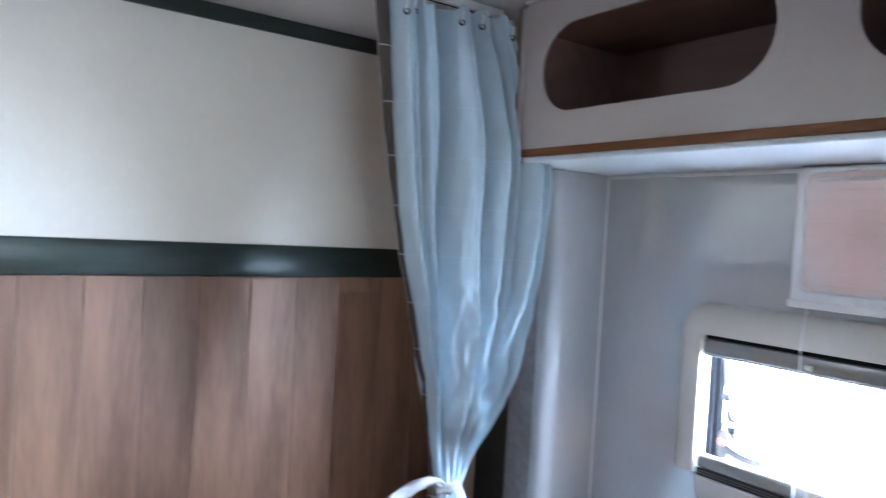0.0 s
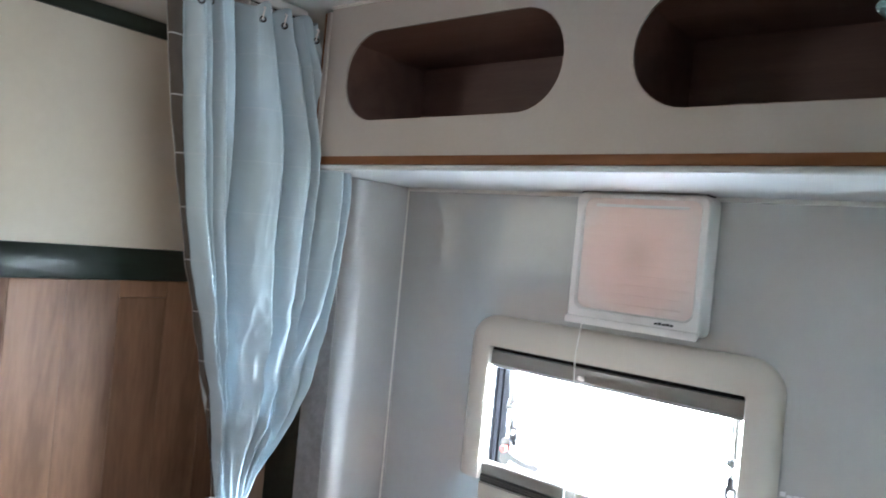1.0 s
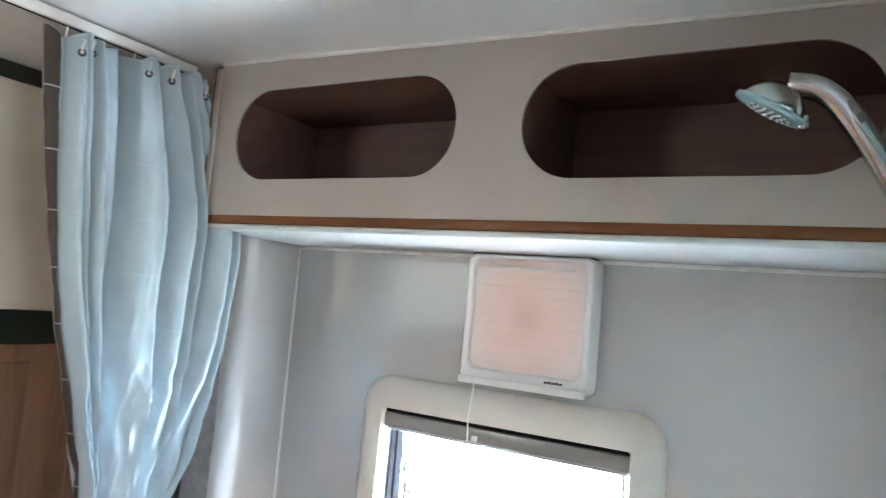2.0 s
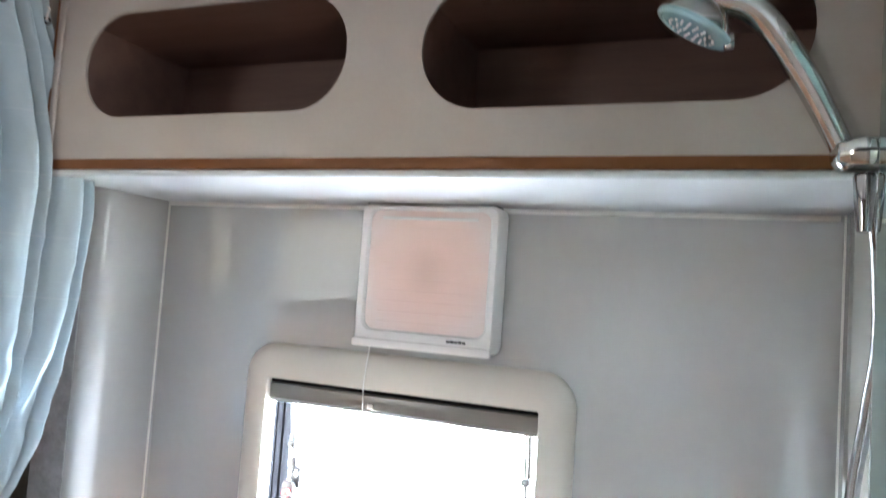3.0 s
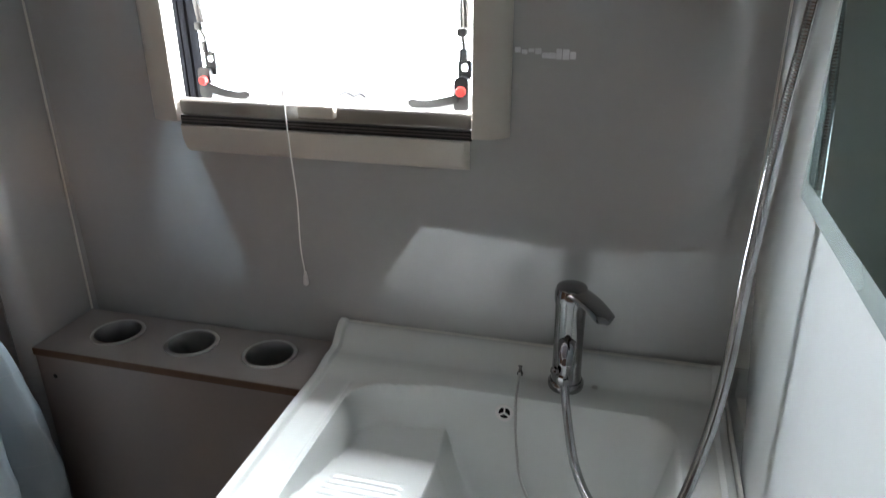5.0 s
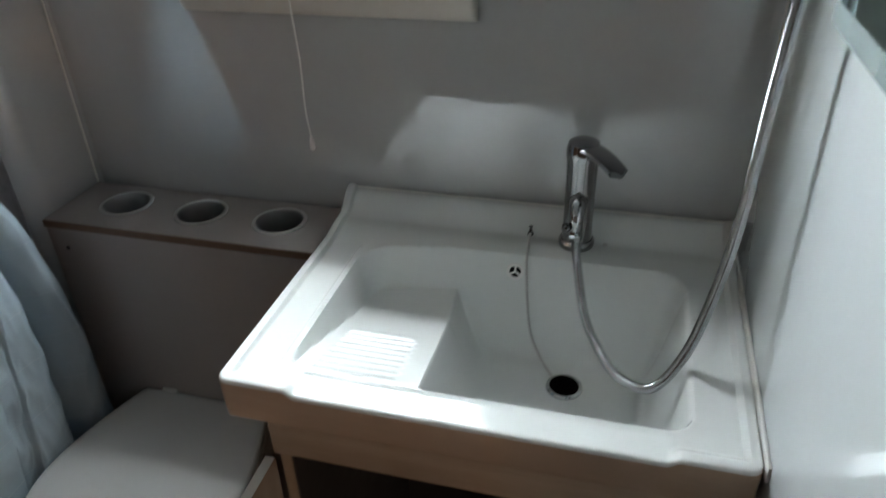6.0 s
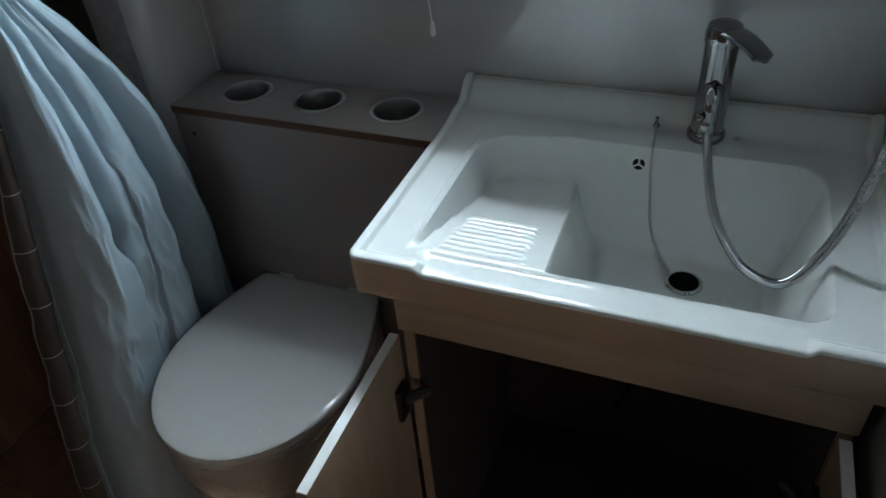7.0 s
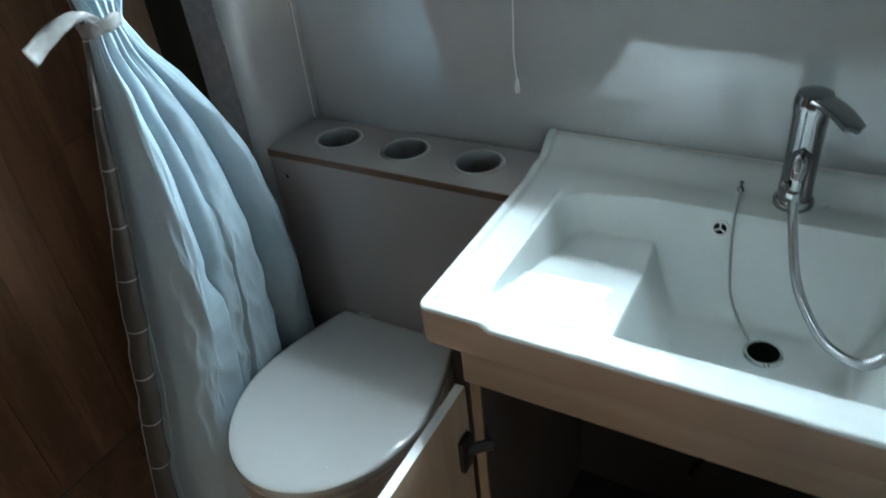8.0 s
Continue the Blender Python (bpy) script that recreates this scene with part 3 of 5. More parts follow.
def arch(x0, x1, z0, z1, r, n=9):
    """Half-open outline: up the left side, over the top with rounded corners, down the right side."""
    pts = [(x0, z0 + (z1 - r - z0) * k / 6) for k in range(6)]
    pts += [(x0 + r - r * math.cos(radians(90 * k / n)), z1 - r + r * math.sin(radians(90 * k / n))) for k in range(n + 1)]
    pts += [(x1 - r + r * math.sin(radians(90 * k / n)), z1 - r + r * math.cos(radians(90 * k / n))) for k in range(n + 1)]
    return pts + [(x1, z1 - r - (z1 - r - z0) * k / 6) for k in range(1, 7)]


# hood of the frame: a moulding that swells softly from the wall to its inner edge
SWELL = ((0.0, -0.0004), (0.02, -0.008), (0.10, -0.016), (0.24, -0.0225), (0.42, -0.0275), (0.62, -0.0300), (0.96, -0.0305), (1.0, -0.0290), (1.0, -0.0004))
bm = bmesh.new()
oo, ii = arch(-0.034, 0.523, WZ0 + 0.004, 1.520, 0.052), arch(WX0, WX1, WZ0 + 0.004, WZ1, 0.004)
rows = [[bm.verts.new((a[0] + (b[0] - a[0]) * f, y, a[1] + (b[1] - a[1]) * f)) for a, b in zip(oo, ii)] for f, y in SWELL]
for r, q in zip(rows, rows[1:] + rows[:1]):
    for k in range(len(oo) - 1):
        bm.faces.new((r[k], r[k + 1], q[k + 1], q[k]))
for k in (0, -1):
    bm.faces.new([r[k] for r in rows])
part("window_frame", bm, M["frame_plastic"], window)
bm = bmesh.new()
rows = []
for x, f in ((WX0 + 0.0005, 0.80), (WX0 + 0.003, 0.94), (WX0 + 0.008, 1.0), (WX1 - 0.016, 1.0), (WX1 - 0.011, 0.94), (WX1 - 0.0085, 0.80)):
    rows.append([bm.verts.new((x, y * f, z)) for y, z in ((-0.0004, WZ0 - 0.002), (-0.0295, WZ0 - 0.002), (-0.0300, WZ0 - 0.006), (-0.0275, WZ0 - 0.024), (-0.0215, WZ0 - 0.038), (-0.012, WZ0 - 0.0455), (-0.0004, WZ0 - 0.048))])
for r, q in zip(rows, rows[1:]):
    for k in range(7):
        bm.faces.new((r[k], r[(k + 1) % 7], q[(k + 1) % 7], q[k]))
bm.faces.new(rows[0])
bm.faces.new(rows[-1][::-1])
part("lower_frame", bm, M["frame_plastic"], window, "cream lower moulding")
lining_in = [(WCX + x, WCZ + z) for x, z in rounded(HX1 - HX0 - 0.002, WZ1 - WZ0 - 0.005, 0.003)]
part("reveal", ring_solid(inner, lining_in, 0.0275, 0.0006), M["white_plastic"], window, "white inner reveal")
part("blind_bar_top", box((WX0 + 0.001, -0.022, WZ1 - 0.0335), (WX1 - 0.001, -0.004, WZ1 - 0.0085), 0.003), M["blind_grey"], window, "grey blind bar")
part("bar_lip", box((WX0 + 0.002, -0.0245, WZ1 - 0.0375), (WX1 - 0.002, -0.010, WZ1 - 0.0337), 0.0012), M["alu"], window, "pale lower lip of the blind bar")
part("blind_slot", box((WX0 + 0.001, -0.017, WZ1 - 0.0083), (WX1 - 0.001, 0.0, WZ1 - 0.0004)), M["kit_hole"], window, "black blind slot")
part("blind_bar_bottom", box((WX0 + 0.001, -0.023, WZ0 + 0.0125), (WX1 - 0.001, -0.004, WZ0 + 0.0375), 0.006, 3), M["blind_grey"], window, "grey blind bar")
part("blind_slot", box((WX0 + 0.001, -0.021, WZ0 - 0.0015), (WX1 - 0.001, -0.004, WZ0 + 0.0123)), M["black_plastic"], window, "black blind slot")
for dz in (0.003, 0.0072):
    part("slot_fin", box((WX0 + 0.001, -0.0222, WZ0 + dz), (WX1 - 0.001, -0.0212, WZ0 + dz + 0.0016)), M["dark_steel"], window, "thin grey fin of the folded blind")
bm = box((0.2195, -0.032, WZ0 + 0.020), (0.2775, -0.014, WZ0 + 0.0405), 0.005, 3)
for v in bm.verts:
    if v.co.z > WZ0 + 0.03:
        v.co.z -= 0.006 * math.cos(min(abs(v.co.x - 0.2485) / 0.026, 1) * math.pi / 2)
part("blind_handle", bm, M["cream_plastic"], window, "cream finger pull on the blind")
part("blind_handle", box((0.2035, -0.0265, WZ1 - 0.030), (0.2145, -0.0215, WZ1 - 0.021), 0.002), M["cream_plastic"], window, "small catch on the blind bar")
bm = bmesh.new()
for q0, q1 in ((0.262, 0.286), (0.286, 0.303)):
    tube([(q0, 0.030, WZ0 + 0.044), ((q0 + q1) / 2, 0.026, WZ0 + 0.0475), (q1, 0.028, WZ0 + 0.0425)], 0.0022, 8, 6, bm=bm)
part("catch", bm, M["black_plastic"], window, "small dark catch on the sill")

part("sill", box((HX0 + 0.002, 0.0045, WZ0 + 0.0005), (HX1 - 0.002, 0.086, WZ0 + 0.003), 0.0005), M["white_plastic"], window, "white window sill")
for side, x in ((1, HX0), (-1, HX1)):
    for a, b, y0, y1, word in ((0.0012, 0.0036, 0.0095, 0.0300, "black sash profile"), (-0.012, 0.0065, 0.0305, 0.0435, "black rubber gasket"), (-0.012, 0.0075, 0.0450, 0.0605, "black sash profile"), (-0.012, 0.0105, 0.0620, 0.0865, "black sash profile")):
        part("sash_side", box((min(x + side * a, x + side * b), y0, WZ0 + 0.0035), (max(x + side * a, x + side * b), y1, WZ1 - 0.003), 0.001), M["sash_black"], window, word)
pane = part("pane", slab_xz([(WCX + x, WCZ + z) for x, z in rounded(0.53, 0.272, 0.03)], 0.087, 0.090), M["clear"], window, "clear acrylic pane")
pane.visible_shadow = False


def stay(side, xk, x_top, x_joint, x_shackle):
    """A stay arm with its joint and a black latch with a red button; side +1: the latch handle points to +x."""
    rod = thing("window_stay", (xk, 0.03, 1.232), "steel stay arm with black joints inside the window", "window stay", "window stays")
    for d, r in ((0.0, 0.0040), (0.0062, 0.0028)):
        part("rod", tube([(x_top + d, 0.048, 1.452), ((x_top + x_joint) / 2 + d, 0.040, 1.40), (x_joint + d, 0.032, 1.353)], r, 12), M["dark_steel"], rod)
    part("joint", box((x_joint - 0.0065, 0.022, 1.3440), (x_joint + 0.0085, 0.038, 1.3570), 0.004), M["black_plastic"], rod)
    xm = (x_joint + x_shackle) / 2
    part("neck", tube([(x_joint + 0.001, 0.030, 1.3440), (xm, 0.030, 1.335), (xm + 0.001, 0.030, 1.325)], 0.0028, 6, 8), M["dark_steel"], rod)
    part("link", box((xm - 0.0050, 0.025, 1.3115), (xm + 0.0060, 0.036, 1.3290), 0.002), M["black_plastic"], rod)
    o = [(x_shackle + x, 1.3005 + z) for x, z in rounded(0.0185, 0.026, 0.003)]
    i = [(x_shackle + x, 1.3030 + z) for x, z in rounded(0.0085, 0.010, 0.003)]
    part("shackle", ring_solid(o, i, 0.040, 0.028, 0.001), M["black_plastic"], rod)
    part("shackle_leg", box((x_shackle - 0.0020, 0.029, 1.2780), (x_shackle + 0.0080, 0.038, 1.2876), 0.002), M["black_plastic"], rod)
    latch = thing("window_latch", (xk, 0.03, 1.2455), "black plastic window latch with a red button", "window latch", "window latches")
    bm = slab_xz([(xk + x, 1.2665 + z) for x, z in rounded(0.021, 0.050, 0.009)], 0.034, 0.020)
    part("body", bm, M["black_plastic"], latch)
    bm = bmesh.new()
    rows = []
    for k in range(13):
        f = k / 12
        x = xk + side * (0.004 + 0.072 * f)
        mid = 1.2625 - 0.012 * math.sin(f * math.pi * 0.62) + 0.002 * f
        half = 0.0068 * (1 - 0.30 * f + 0.25 * smooth_step(0.7, 0.95, f)) if f < 0.97 else 0.003
        rows.append([bm.verts.new((x, y, mid + d)) for y, d in ((0.016, half), (0.016, -half), (0.026, -half), (0.026, half))])
    for r, q in zip(rows, rows[1:]):
        for k in range(4):
            bm.faces.new((r[k], r[(k + 1) % 4], q[(k + 1) % 4], q[k]))
    bm.faces.new(rows[0])
    bm.faces.new(rows[-1][::-1])
    part("lever", bm, M["black_plastic"], latch)
    part("button", lathe([(0.0, -0.003), (0.006, -0.003), (0.0072, 0.0), (0.0072, 0.006)], (xk, 0.015, 1.2715), (0, 1, 0), 20, caps=False), M["red_plastic"], latch, "red push button")


stay(1, 0.0435, 0.020, 0.041, 0.052)
stay(-1, 0.4485, 0.4415, 0.4475, 0.4515)

# ---- the extractor fan above it, with its pull cord ----
fan = thing("extractor_fan", (0.292, -0.001, 1.5340), "white square extractor fan with a pinkish ribbed cover", "extractor fan")
fx, fz = 0.292, 1.6445
fo = [(fx + x, fz + z) for x, z in rounded(0.226, 0.219, 0.014)]
fi = [(fx + x, fz + 0.008 + z) for x, z in rounded(0.196, 0.184, 0.016)]
part("frame", ring_solid(fo, fi, -0.0006, -0.0425, 0.0045), M["white_plastic"], fan)
part("back_plate", box((0.188, -0.020, 1.5460), (0.396, -0.002, 1.7460)), M["white_plastic"], fan)
part("cover", slab_xz([(fx + x, fz + 0.008 + z) for x, z in rounded(0.200, 0.188, 0.016)], -0.022, -0.036), M["pink_plastic"], fan, "pinkish ribbed cover")
for k in range(11):
    z = fz - 0.072 + 0.016 * k
    half = 0.090 if 1 < k < 9 else 0.078
    part("slat", box((fx - half, -0.0370, z - 0.0014), (fx + half, -0.0361, z + 0.0014), 0.0004, 1), M["pink_plastic"], fan)
part("cover_ridge", box((fx - 0.078, -0.0395, fz + 0.086), (fx + 0.078, -0.0362, fz + 0.0905), 0.0012), M["white_plastic"], fan, "pale moulded ridge")
part("bottom_rail", box((0.180, -0.0505, 1.5335), (0.404, -0.0427, 1.5460), 0.003), M["white_plastic"], fan)
for k in range(5):
    part("label_bar", box((0.334 + 0.0062 * k, -0.0434, 1.5495), (0.3392 + 0.0062 * k, -0.0426, 1.5530 + 0.0008 * (k % 2))), M["black_plastic"], fan, "small dark lettering")
# black strip put where the narrow gap under the cabinet lies in shade
part("shadow_gap", box((0.186, -0.038, 1.7510), (0.398, -0.006, 1.7546)), M["black_rubber"], fan, "black strip standing in for the shade above the fan")

cord = thing("pull_cord", (0.19, -0.035, 1.52), "thin white pull cord hanging from the fan", "pull cord")
part("string", tube([(0.206, -0.034, 1.541), (0.201, -0.037, 1.475), (0.202, -0.037, 1.44), (0.2045, -0.037, 1.25), (0.207, -0.037, 1.18), (0.210, -0.036, 1.108), (0.2085, -0.036, 1.035), (0.212, -0.036, 0.992)], 0.0011, 60, 6), M["cord"], cord)
part("toggle", lathe([(0.0015, 0.0), (0.0042, 0.003), (0.0036, 0.016), (0.0018, 0.024)], (0.2125, -0.036, 0.968), (0, 0, 1), 12), M["white_plastic"], cord, "white plastic toggle")

# ---- overhead cabinet ----
SY = -0.268

overhead = thing("overhead_cabinet", (0.3, -0.13, 1.7550), "taupe overhead cabinet with two oval openings and inside darkened for shade", "cabinet")
part("front_panel", wall_with_holes(X0 + 0.019, X1 - 0.0005, 1.7795, 2.049, SY + 0.005, SY, [(0.0425, 1.9165, 0.437, 0.153, 0.073), (0.573, 1.9115, 0.42, 0.152, 0.074)]), M["taupe"], overhead, "taupe front with two oval openings")
part("edge_band", box((X0 + 0.006, SY - 0.0012, 1.7650), (X1 - 0.0005, SY + 0.018, 1.7793), 0.0008), M["edge_brown"], overhead, "brown edge band")
part("bottom_board", box((X0, SY - 0.001, 1.7550), (X1 - 0.0005, -0.0008, 1.7648), 0.004, 3), M["underside"], overhead, "white underside board")
part("end_panel", box((X0 + 0.0062, SY + 0.001, 1.7678), (X0 + 0.0185, -0.001, 2.04), 0.002), M["taupe"], overhead)
part("end_trim", box((X0 + 0.007, SY - 0.004, 1.7710), (X0 + 0.0187, SY + 0.0008, 2.04), 0.0025, 3), M["taupe"], overhead, "bevelled end strip")
part("end_band", box((X0, SY - 0.002, 1.7676), (X0 + 0.006, -0.002, 2.04), 0.002), M["edge_brown"], overhead, "brown edge band")
part("back_lining", box((X0 + 0.02, -0.008, 1.7680), (X1 - 0.001, -0.001, 2.03)), M["lining"], overhead, "dark brown lining")
part("floor_lining", box((X0 + 0.02, SY + 0.0056, 1.7676), (X1 - 0.001, -0.0085, 1.7715)), M["lining"], overhead, "dark brown lining")
part("top_lining", box((X0 + 0.02, SY + 0.0056, 2.0), (X1 - 0.001, -0.0085, 2.006)), M["lining"], overhead, "dark brown lining")
part("end_lining", box((X0 + 0.0188, SY + 0.0057, 1.7720), (X0 + 0.022, -0.0085, 2.0)), M["lining"], overhead, "dark brown lining")
part("end_lining", box((X1 - 0.004, SY + 0.0057, 1.7720), (X1 - 0.001, -0.0085, 2.0)), M["lining"], overhead, "dark brown lining")
part("divider", box((0.330, SY + 0.0057, 1.7720), (0.342, -0.0085, 2.0)), M["lining"], overhead, "dark brown divider")
structure("trim_ceiling_line", box((X0 + 0.02, SY - 0.006, -0.003), (X1, SY - 0.0002, 0.003), 0.0015), M["seal"], "white sealant line along the ceiling", "trim").matrix_world = Matrix.Translation((0, 0, 2.0415)) @ Matrix.Rotation(math.atan2(0.028, 1.137), 4, "Y")

# ---- ledge with cup holders ----
LZ = 0.849
ledge = thing("ledge_unit", (0.02, -0.08, 0.0), "grey boxed ledge with brown edge and three cup holes", "ledge")
swap = Matrix(((1, 0, 0, 0), (0, 0, 1, 0), (0, 1, 0, 0), (0, 0, 0, 1)))
CUPS = (-0.138, 0.006, 0.150)
bm = wall_with_holes(-0.2435, 0.30, -0.1425, -0.0006, LZ - 0.012, LZ, [(c, -0.064, 0.079, 0.079, 0.0394) for c in CUPS])
bm.transform(swap)
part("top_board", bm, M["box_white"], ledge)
part("edge_band", box((-0.2435, -0.145, LZ - 0.0128), (0.30, -0.1427, LZ - 0.0002), 0.0006), M["edge_dark"], ledge, "brown edge band")
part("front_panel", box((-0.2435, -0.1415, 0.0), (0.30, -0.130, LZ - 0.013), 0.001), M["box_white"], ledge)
part("screw", lathe([(0.0, 0.0016), (0.0022, 0.0016), (0.0038, 0.0008), (0.0042, 0.0)], (-0.213, -0.1416, 0.797), (0, -1, 0), 14, caps=False), M["black_plastic"], ledge, "dark screw head")


def cup_holder(x):
    cup = thing("cup_holder", (x, -0.064, LZ), "round stainless steel cup holder let into the ledge", "cup holder", "cup holders in the ledge")
    part("rim", lathe([(0.0378, 0.0006), (0.0385, 0.0024), (0.0415, 0.0028), (0.0445, 0.0014), (0.045, 0.0003)], (x, -0.064, LZ), (0, 0, 1), 40, caps=False), M["steel"], cup, "polished rim")
    part("bowl", lathe([(0.0385, 0.0022), (0.0368, -0.001), (0.0355, -0.052), (0.032, -0.056), (0.001, -0.056)], (x, -0.064, LZ), (0, 0, 1), 40, caps=False), M["cup_steel"], cup)


for c in CUPS:
    cup_holder(c)

# ---- basin ----
BX0, BX1, BY0, BY1, RIM = 0.250, X1 - 0.0045, -0.440, -0.0008, 0.860


def inside(x, y, x0, x1, y0, y1, r):
    """How far a point lies inside a rounded rectangle (negative outside)."""
    dx, dy = abs(x - (x0 + x1) / 2) - (x1 - x0) / 2 + r, abs(y - (y0 + y1) / 2) - (y1 - y0) / 2 + r
    return r - math.hypot(max(dx, 0), max(dy, 0)) - min(max(dx, dy), 0)


def basin_top(x, y):
    edge = min(x - BX0, y - BY0, BX1 - x)
    z = RIM - 0.004
    # raised bead along the sides, dropped in the middle of the front
    gap = smooth_step(0.335, 0.350, x) * (1 - smooth_step(0.755, 0.770, x))
    bead = 1 - smooth_step(0.012, 0.018, min(x - BX0, BX1 - x))
    front = (1 - smooth_step(0.012, 0.024, y - BY0)) * (1 - gap)
    z += 0.0065 * max(bead, front) - 0.002 * gap * (1 - smooth_step(0.036, 0.046, y - BY0))
    # raised back
    z += 0.007 * smooth_step(-0.115, -0.065, y) + 0.029 * smooth_step(-0.050, -0.004, y)
    z += 0.0024 * math.exp(-((x - 0.313) / 0.0034) ** 2) * smooth_step(-0.40, -0.38, y) * (1 - smooth_step(-0.13, -0.11, y))
    # one recess: a sloping washboard floor and the deep bowl beside it
    back = min(-0.094, -0.113 + 0.125 * (x - 0.32))
    corner = 0.045 if y > -0.25 else 0.008 if x < 0.5 else 0.03
    wall = inside(x, y, 0.319, 0.784, -0.396, back, corner)
    if wall > 0:
        soft = 0.062 - 0.017 * smooth_step(0.42, 0.53, x)
        ease = 0.003 + 0.009 * smooth_step(0.68, 0.76, x)
        side = 0.162 * (1 - (1 - min(wall * wall / (wall + ease) / soft, 1.0)) ** 2.4)
        board = 0.062 * min(max((y + 0.394) / 0.21, 0.0), 1.0)
        floor_drop = board
        if x > 0.474:
            w = x - 0.474
            floor_drop += (0.162 - board) * (1 - (1 - min(w * w / (w + 0.006) / 0.05, 1.0)) ** 2.0)
        elif side > board:
            ribs = smooth_step(0.347, 0.352, x) * (1 - smooth_step(0.444, 0.451, x)) * smooth_step(-0.391, -0.386, y) * (1 - smooth_step(-0.268, -0.263, y))
            p = ((y + 0.386) / 0.0148) % 1.0
            floor_drop -= ribs * (0.0004 + 0.0088 * p - 0.0030 * p * p) * smooth_step(0.0, 0.06, p) * (1 - smooth_step(0.34, 0.42, p))
        # rounded foot where the walls meet the floor
        blend = 0.016
        h = min(max(0.5 + 0.5 * (side - floor_drop) / blend, 0.0), 1.0)
        z -= max(side + (floor_drop - side) * h - blend * h * (1 - h), 0.0)
    # rounded outer edge
    e = 0.005
    if edge < e:
        z -= e - math.sqrt(max(e * e - (e - edge) ** 2, 0.0))
    return z


def spaced(lo, hi, n):
    mids = [lo + (hi - lo) * k / n for k in range(n + 1)]
    near = [lo + d for d in (0.0008, 0.0018)] + [hi - d for d in (0.0008, 0.0018)]
    return sorted(mids + near)


bm = bmesh.new()
xs = sorted(spaced(BX0, BX1, 200) + [0.4733 + 0.0017 * k for k in range(9)] + [0.3105, 0.3118, 0.3142, 0.3155] + [BX0 + 0.0075 + 0.001 * k for k in range(14)])
ys = sorted(spaced(BY0, BY1, 150) + [-0.396 + d for d in (-0.0007, 0.0005, 0.0023)] + [-0.392 + 0.00074 * k for k in range(178)])
grid = []
R = 0.016
for x in xs:
    col = []
    for y in ys:
        z, px, py = basin_top(x, y), x, y
        # the edge between washboard and bowl runs aslant
        px += -0.093 * (y + 0.30) * (1 - smooth_step(0.0, 0.12, abs(x - 0.478)))
        cxr, cyr = BX0 + R, BY0 + R
        if x < cxr and y < cyr:
            dx, dy = cxr - x, cyr - y
            f = max(dx, dy) / max(math.hypot(dx, dy), 1e-9)
            px, py = cxr - dx * f, cyr - dy * f
        cxr = BX1 - R
        if x > cxr and y < cyr:
            dx, dy = x - cxr, cyr - y
            f = max(dx, dy) / max(math.hypot(dx, dy), 1e-9)
            px, py = cxr + dx * f, cyr - dy * f
        col.append(bm.verts.new((px, py, z)))
    grid.append(col)
for i in range(len(xs) - 1):
    for j in range(len(ys) - 1):
        if math.hypot((xs[i] + xs[i + 1]) / 2 - 0.634, (ys[j] + ys[j + 1]) / 2 + 0.184) < 0.0222:
            continue
        bm.faces.new((grid[i][j], grid[i + 1][j], grid[i + 1][j + 1], grid[i][j + 1]))
ring = [grid[i][0] for i in range(len(xs))] + [grid[-1][j] for j in range(1, len(ys))] + [grid[i][-1] for i in range(len(xs) - 2, -1, -1)] + [grid[0][j] for j in range(len(ys) - 2, 0, -1)]
apron_bm = bmesh.new()
prev = None
for z, inset in ((None, 0.0), (0.812, 0.002), (0.800, 0.006), (0.797, 0.014)):
    nxt = []
    for v in ring:
        nx = min(max(v.co.x, BX0 + inset), BX1 - inset)
        ny = min(max(v.co.y, BY0 + inset), BY1)
        nxt.append(apron_bm.verts.new((nx, ny, v.co.z if z is None else z)))
    if prev:
        for k in range(len(ring)):
            j = (k + 1) % len(ring)
            apron_bm.faces.new((prev[k], nxt[k], nxt[j], prev[j]))
    prev = nxt
basin = thing("washbasin", (0.55, -0.22, 0.797), "white ceramic basin with a moulded washboard, on the cabinet", "basin")
part("bowl", bm, M["ceramic"], basin)
part("apron", apron_bm, M["apron"], basin, "tan glazed front edge")
dx, dy, dz = 0.634, -0.184, 0.6982
drain = part("drain", lathe([(0.0205, 0.001), (0.0212, 0.0038), (0.0235, 0.0040), (0.0262, 0.002), (0.0266, 0.0)], (dx, dy, dz), (0, 0, 1), 36, caps=False), M["chrome_bright"], basin, "steel drain ring")
part("hole", lathe([(0.0212, 0.002), (0.0206, -0.030), (0.0, -0.031)], (dx, dy, dz), (0, 0, 1), 30, caps=False), M["kit_hole"], drain, "dark drain opening")
ov = (0.5445, -0.0990, 0.832)
oaxis = Vector((0, -0.965, 0.26)).normalized()
over = part("overflow", lathe([(0.0085, 0.0005), (0.0090, 0.0026), (0.0125, 0.0026), (0.0135, 0.0002)], ov, oaxis, 28, caps=False), M["white_plastic"], basin, "white overflow ring")
part("hole", lathe([(0.0, 0.0008), (0.009, 0.0008), (0.009, 0.0016)], ov, oaxis, 24, caps=False), M["kit_hole"], over, "dark overflow opening")
bm = bmesh.new()
for k in range(3):
    a = radians(90 + 120 * k)
    side = Vector((1, 0, 0))
    up = oaxis.cross(side)
    tip = Vector(ov) + 0.0092 * (math.cos(a) * side + math.sin(a) * up) + oaxis * 0.0020
    tube([Vector(ov) + oaxis * 0.0020, (Vector(ov) + oaxis * 0.0020 + tip) / 2, tip], 0.0014, 4, 6, bm=bm)
part("spokes", bm, M["white_plastic"], over, "three white spokes")

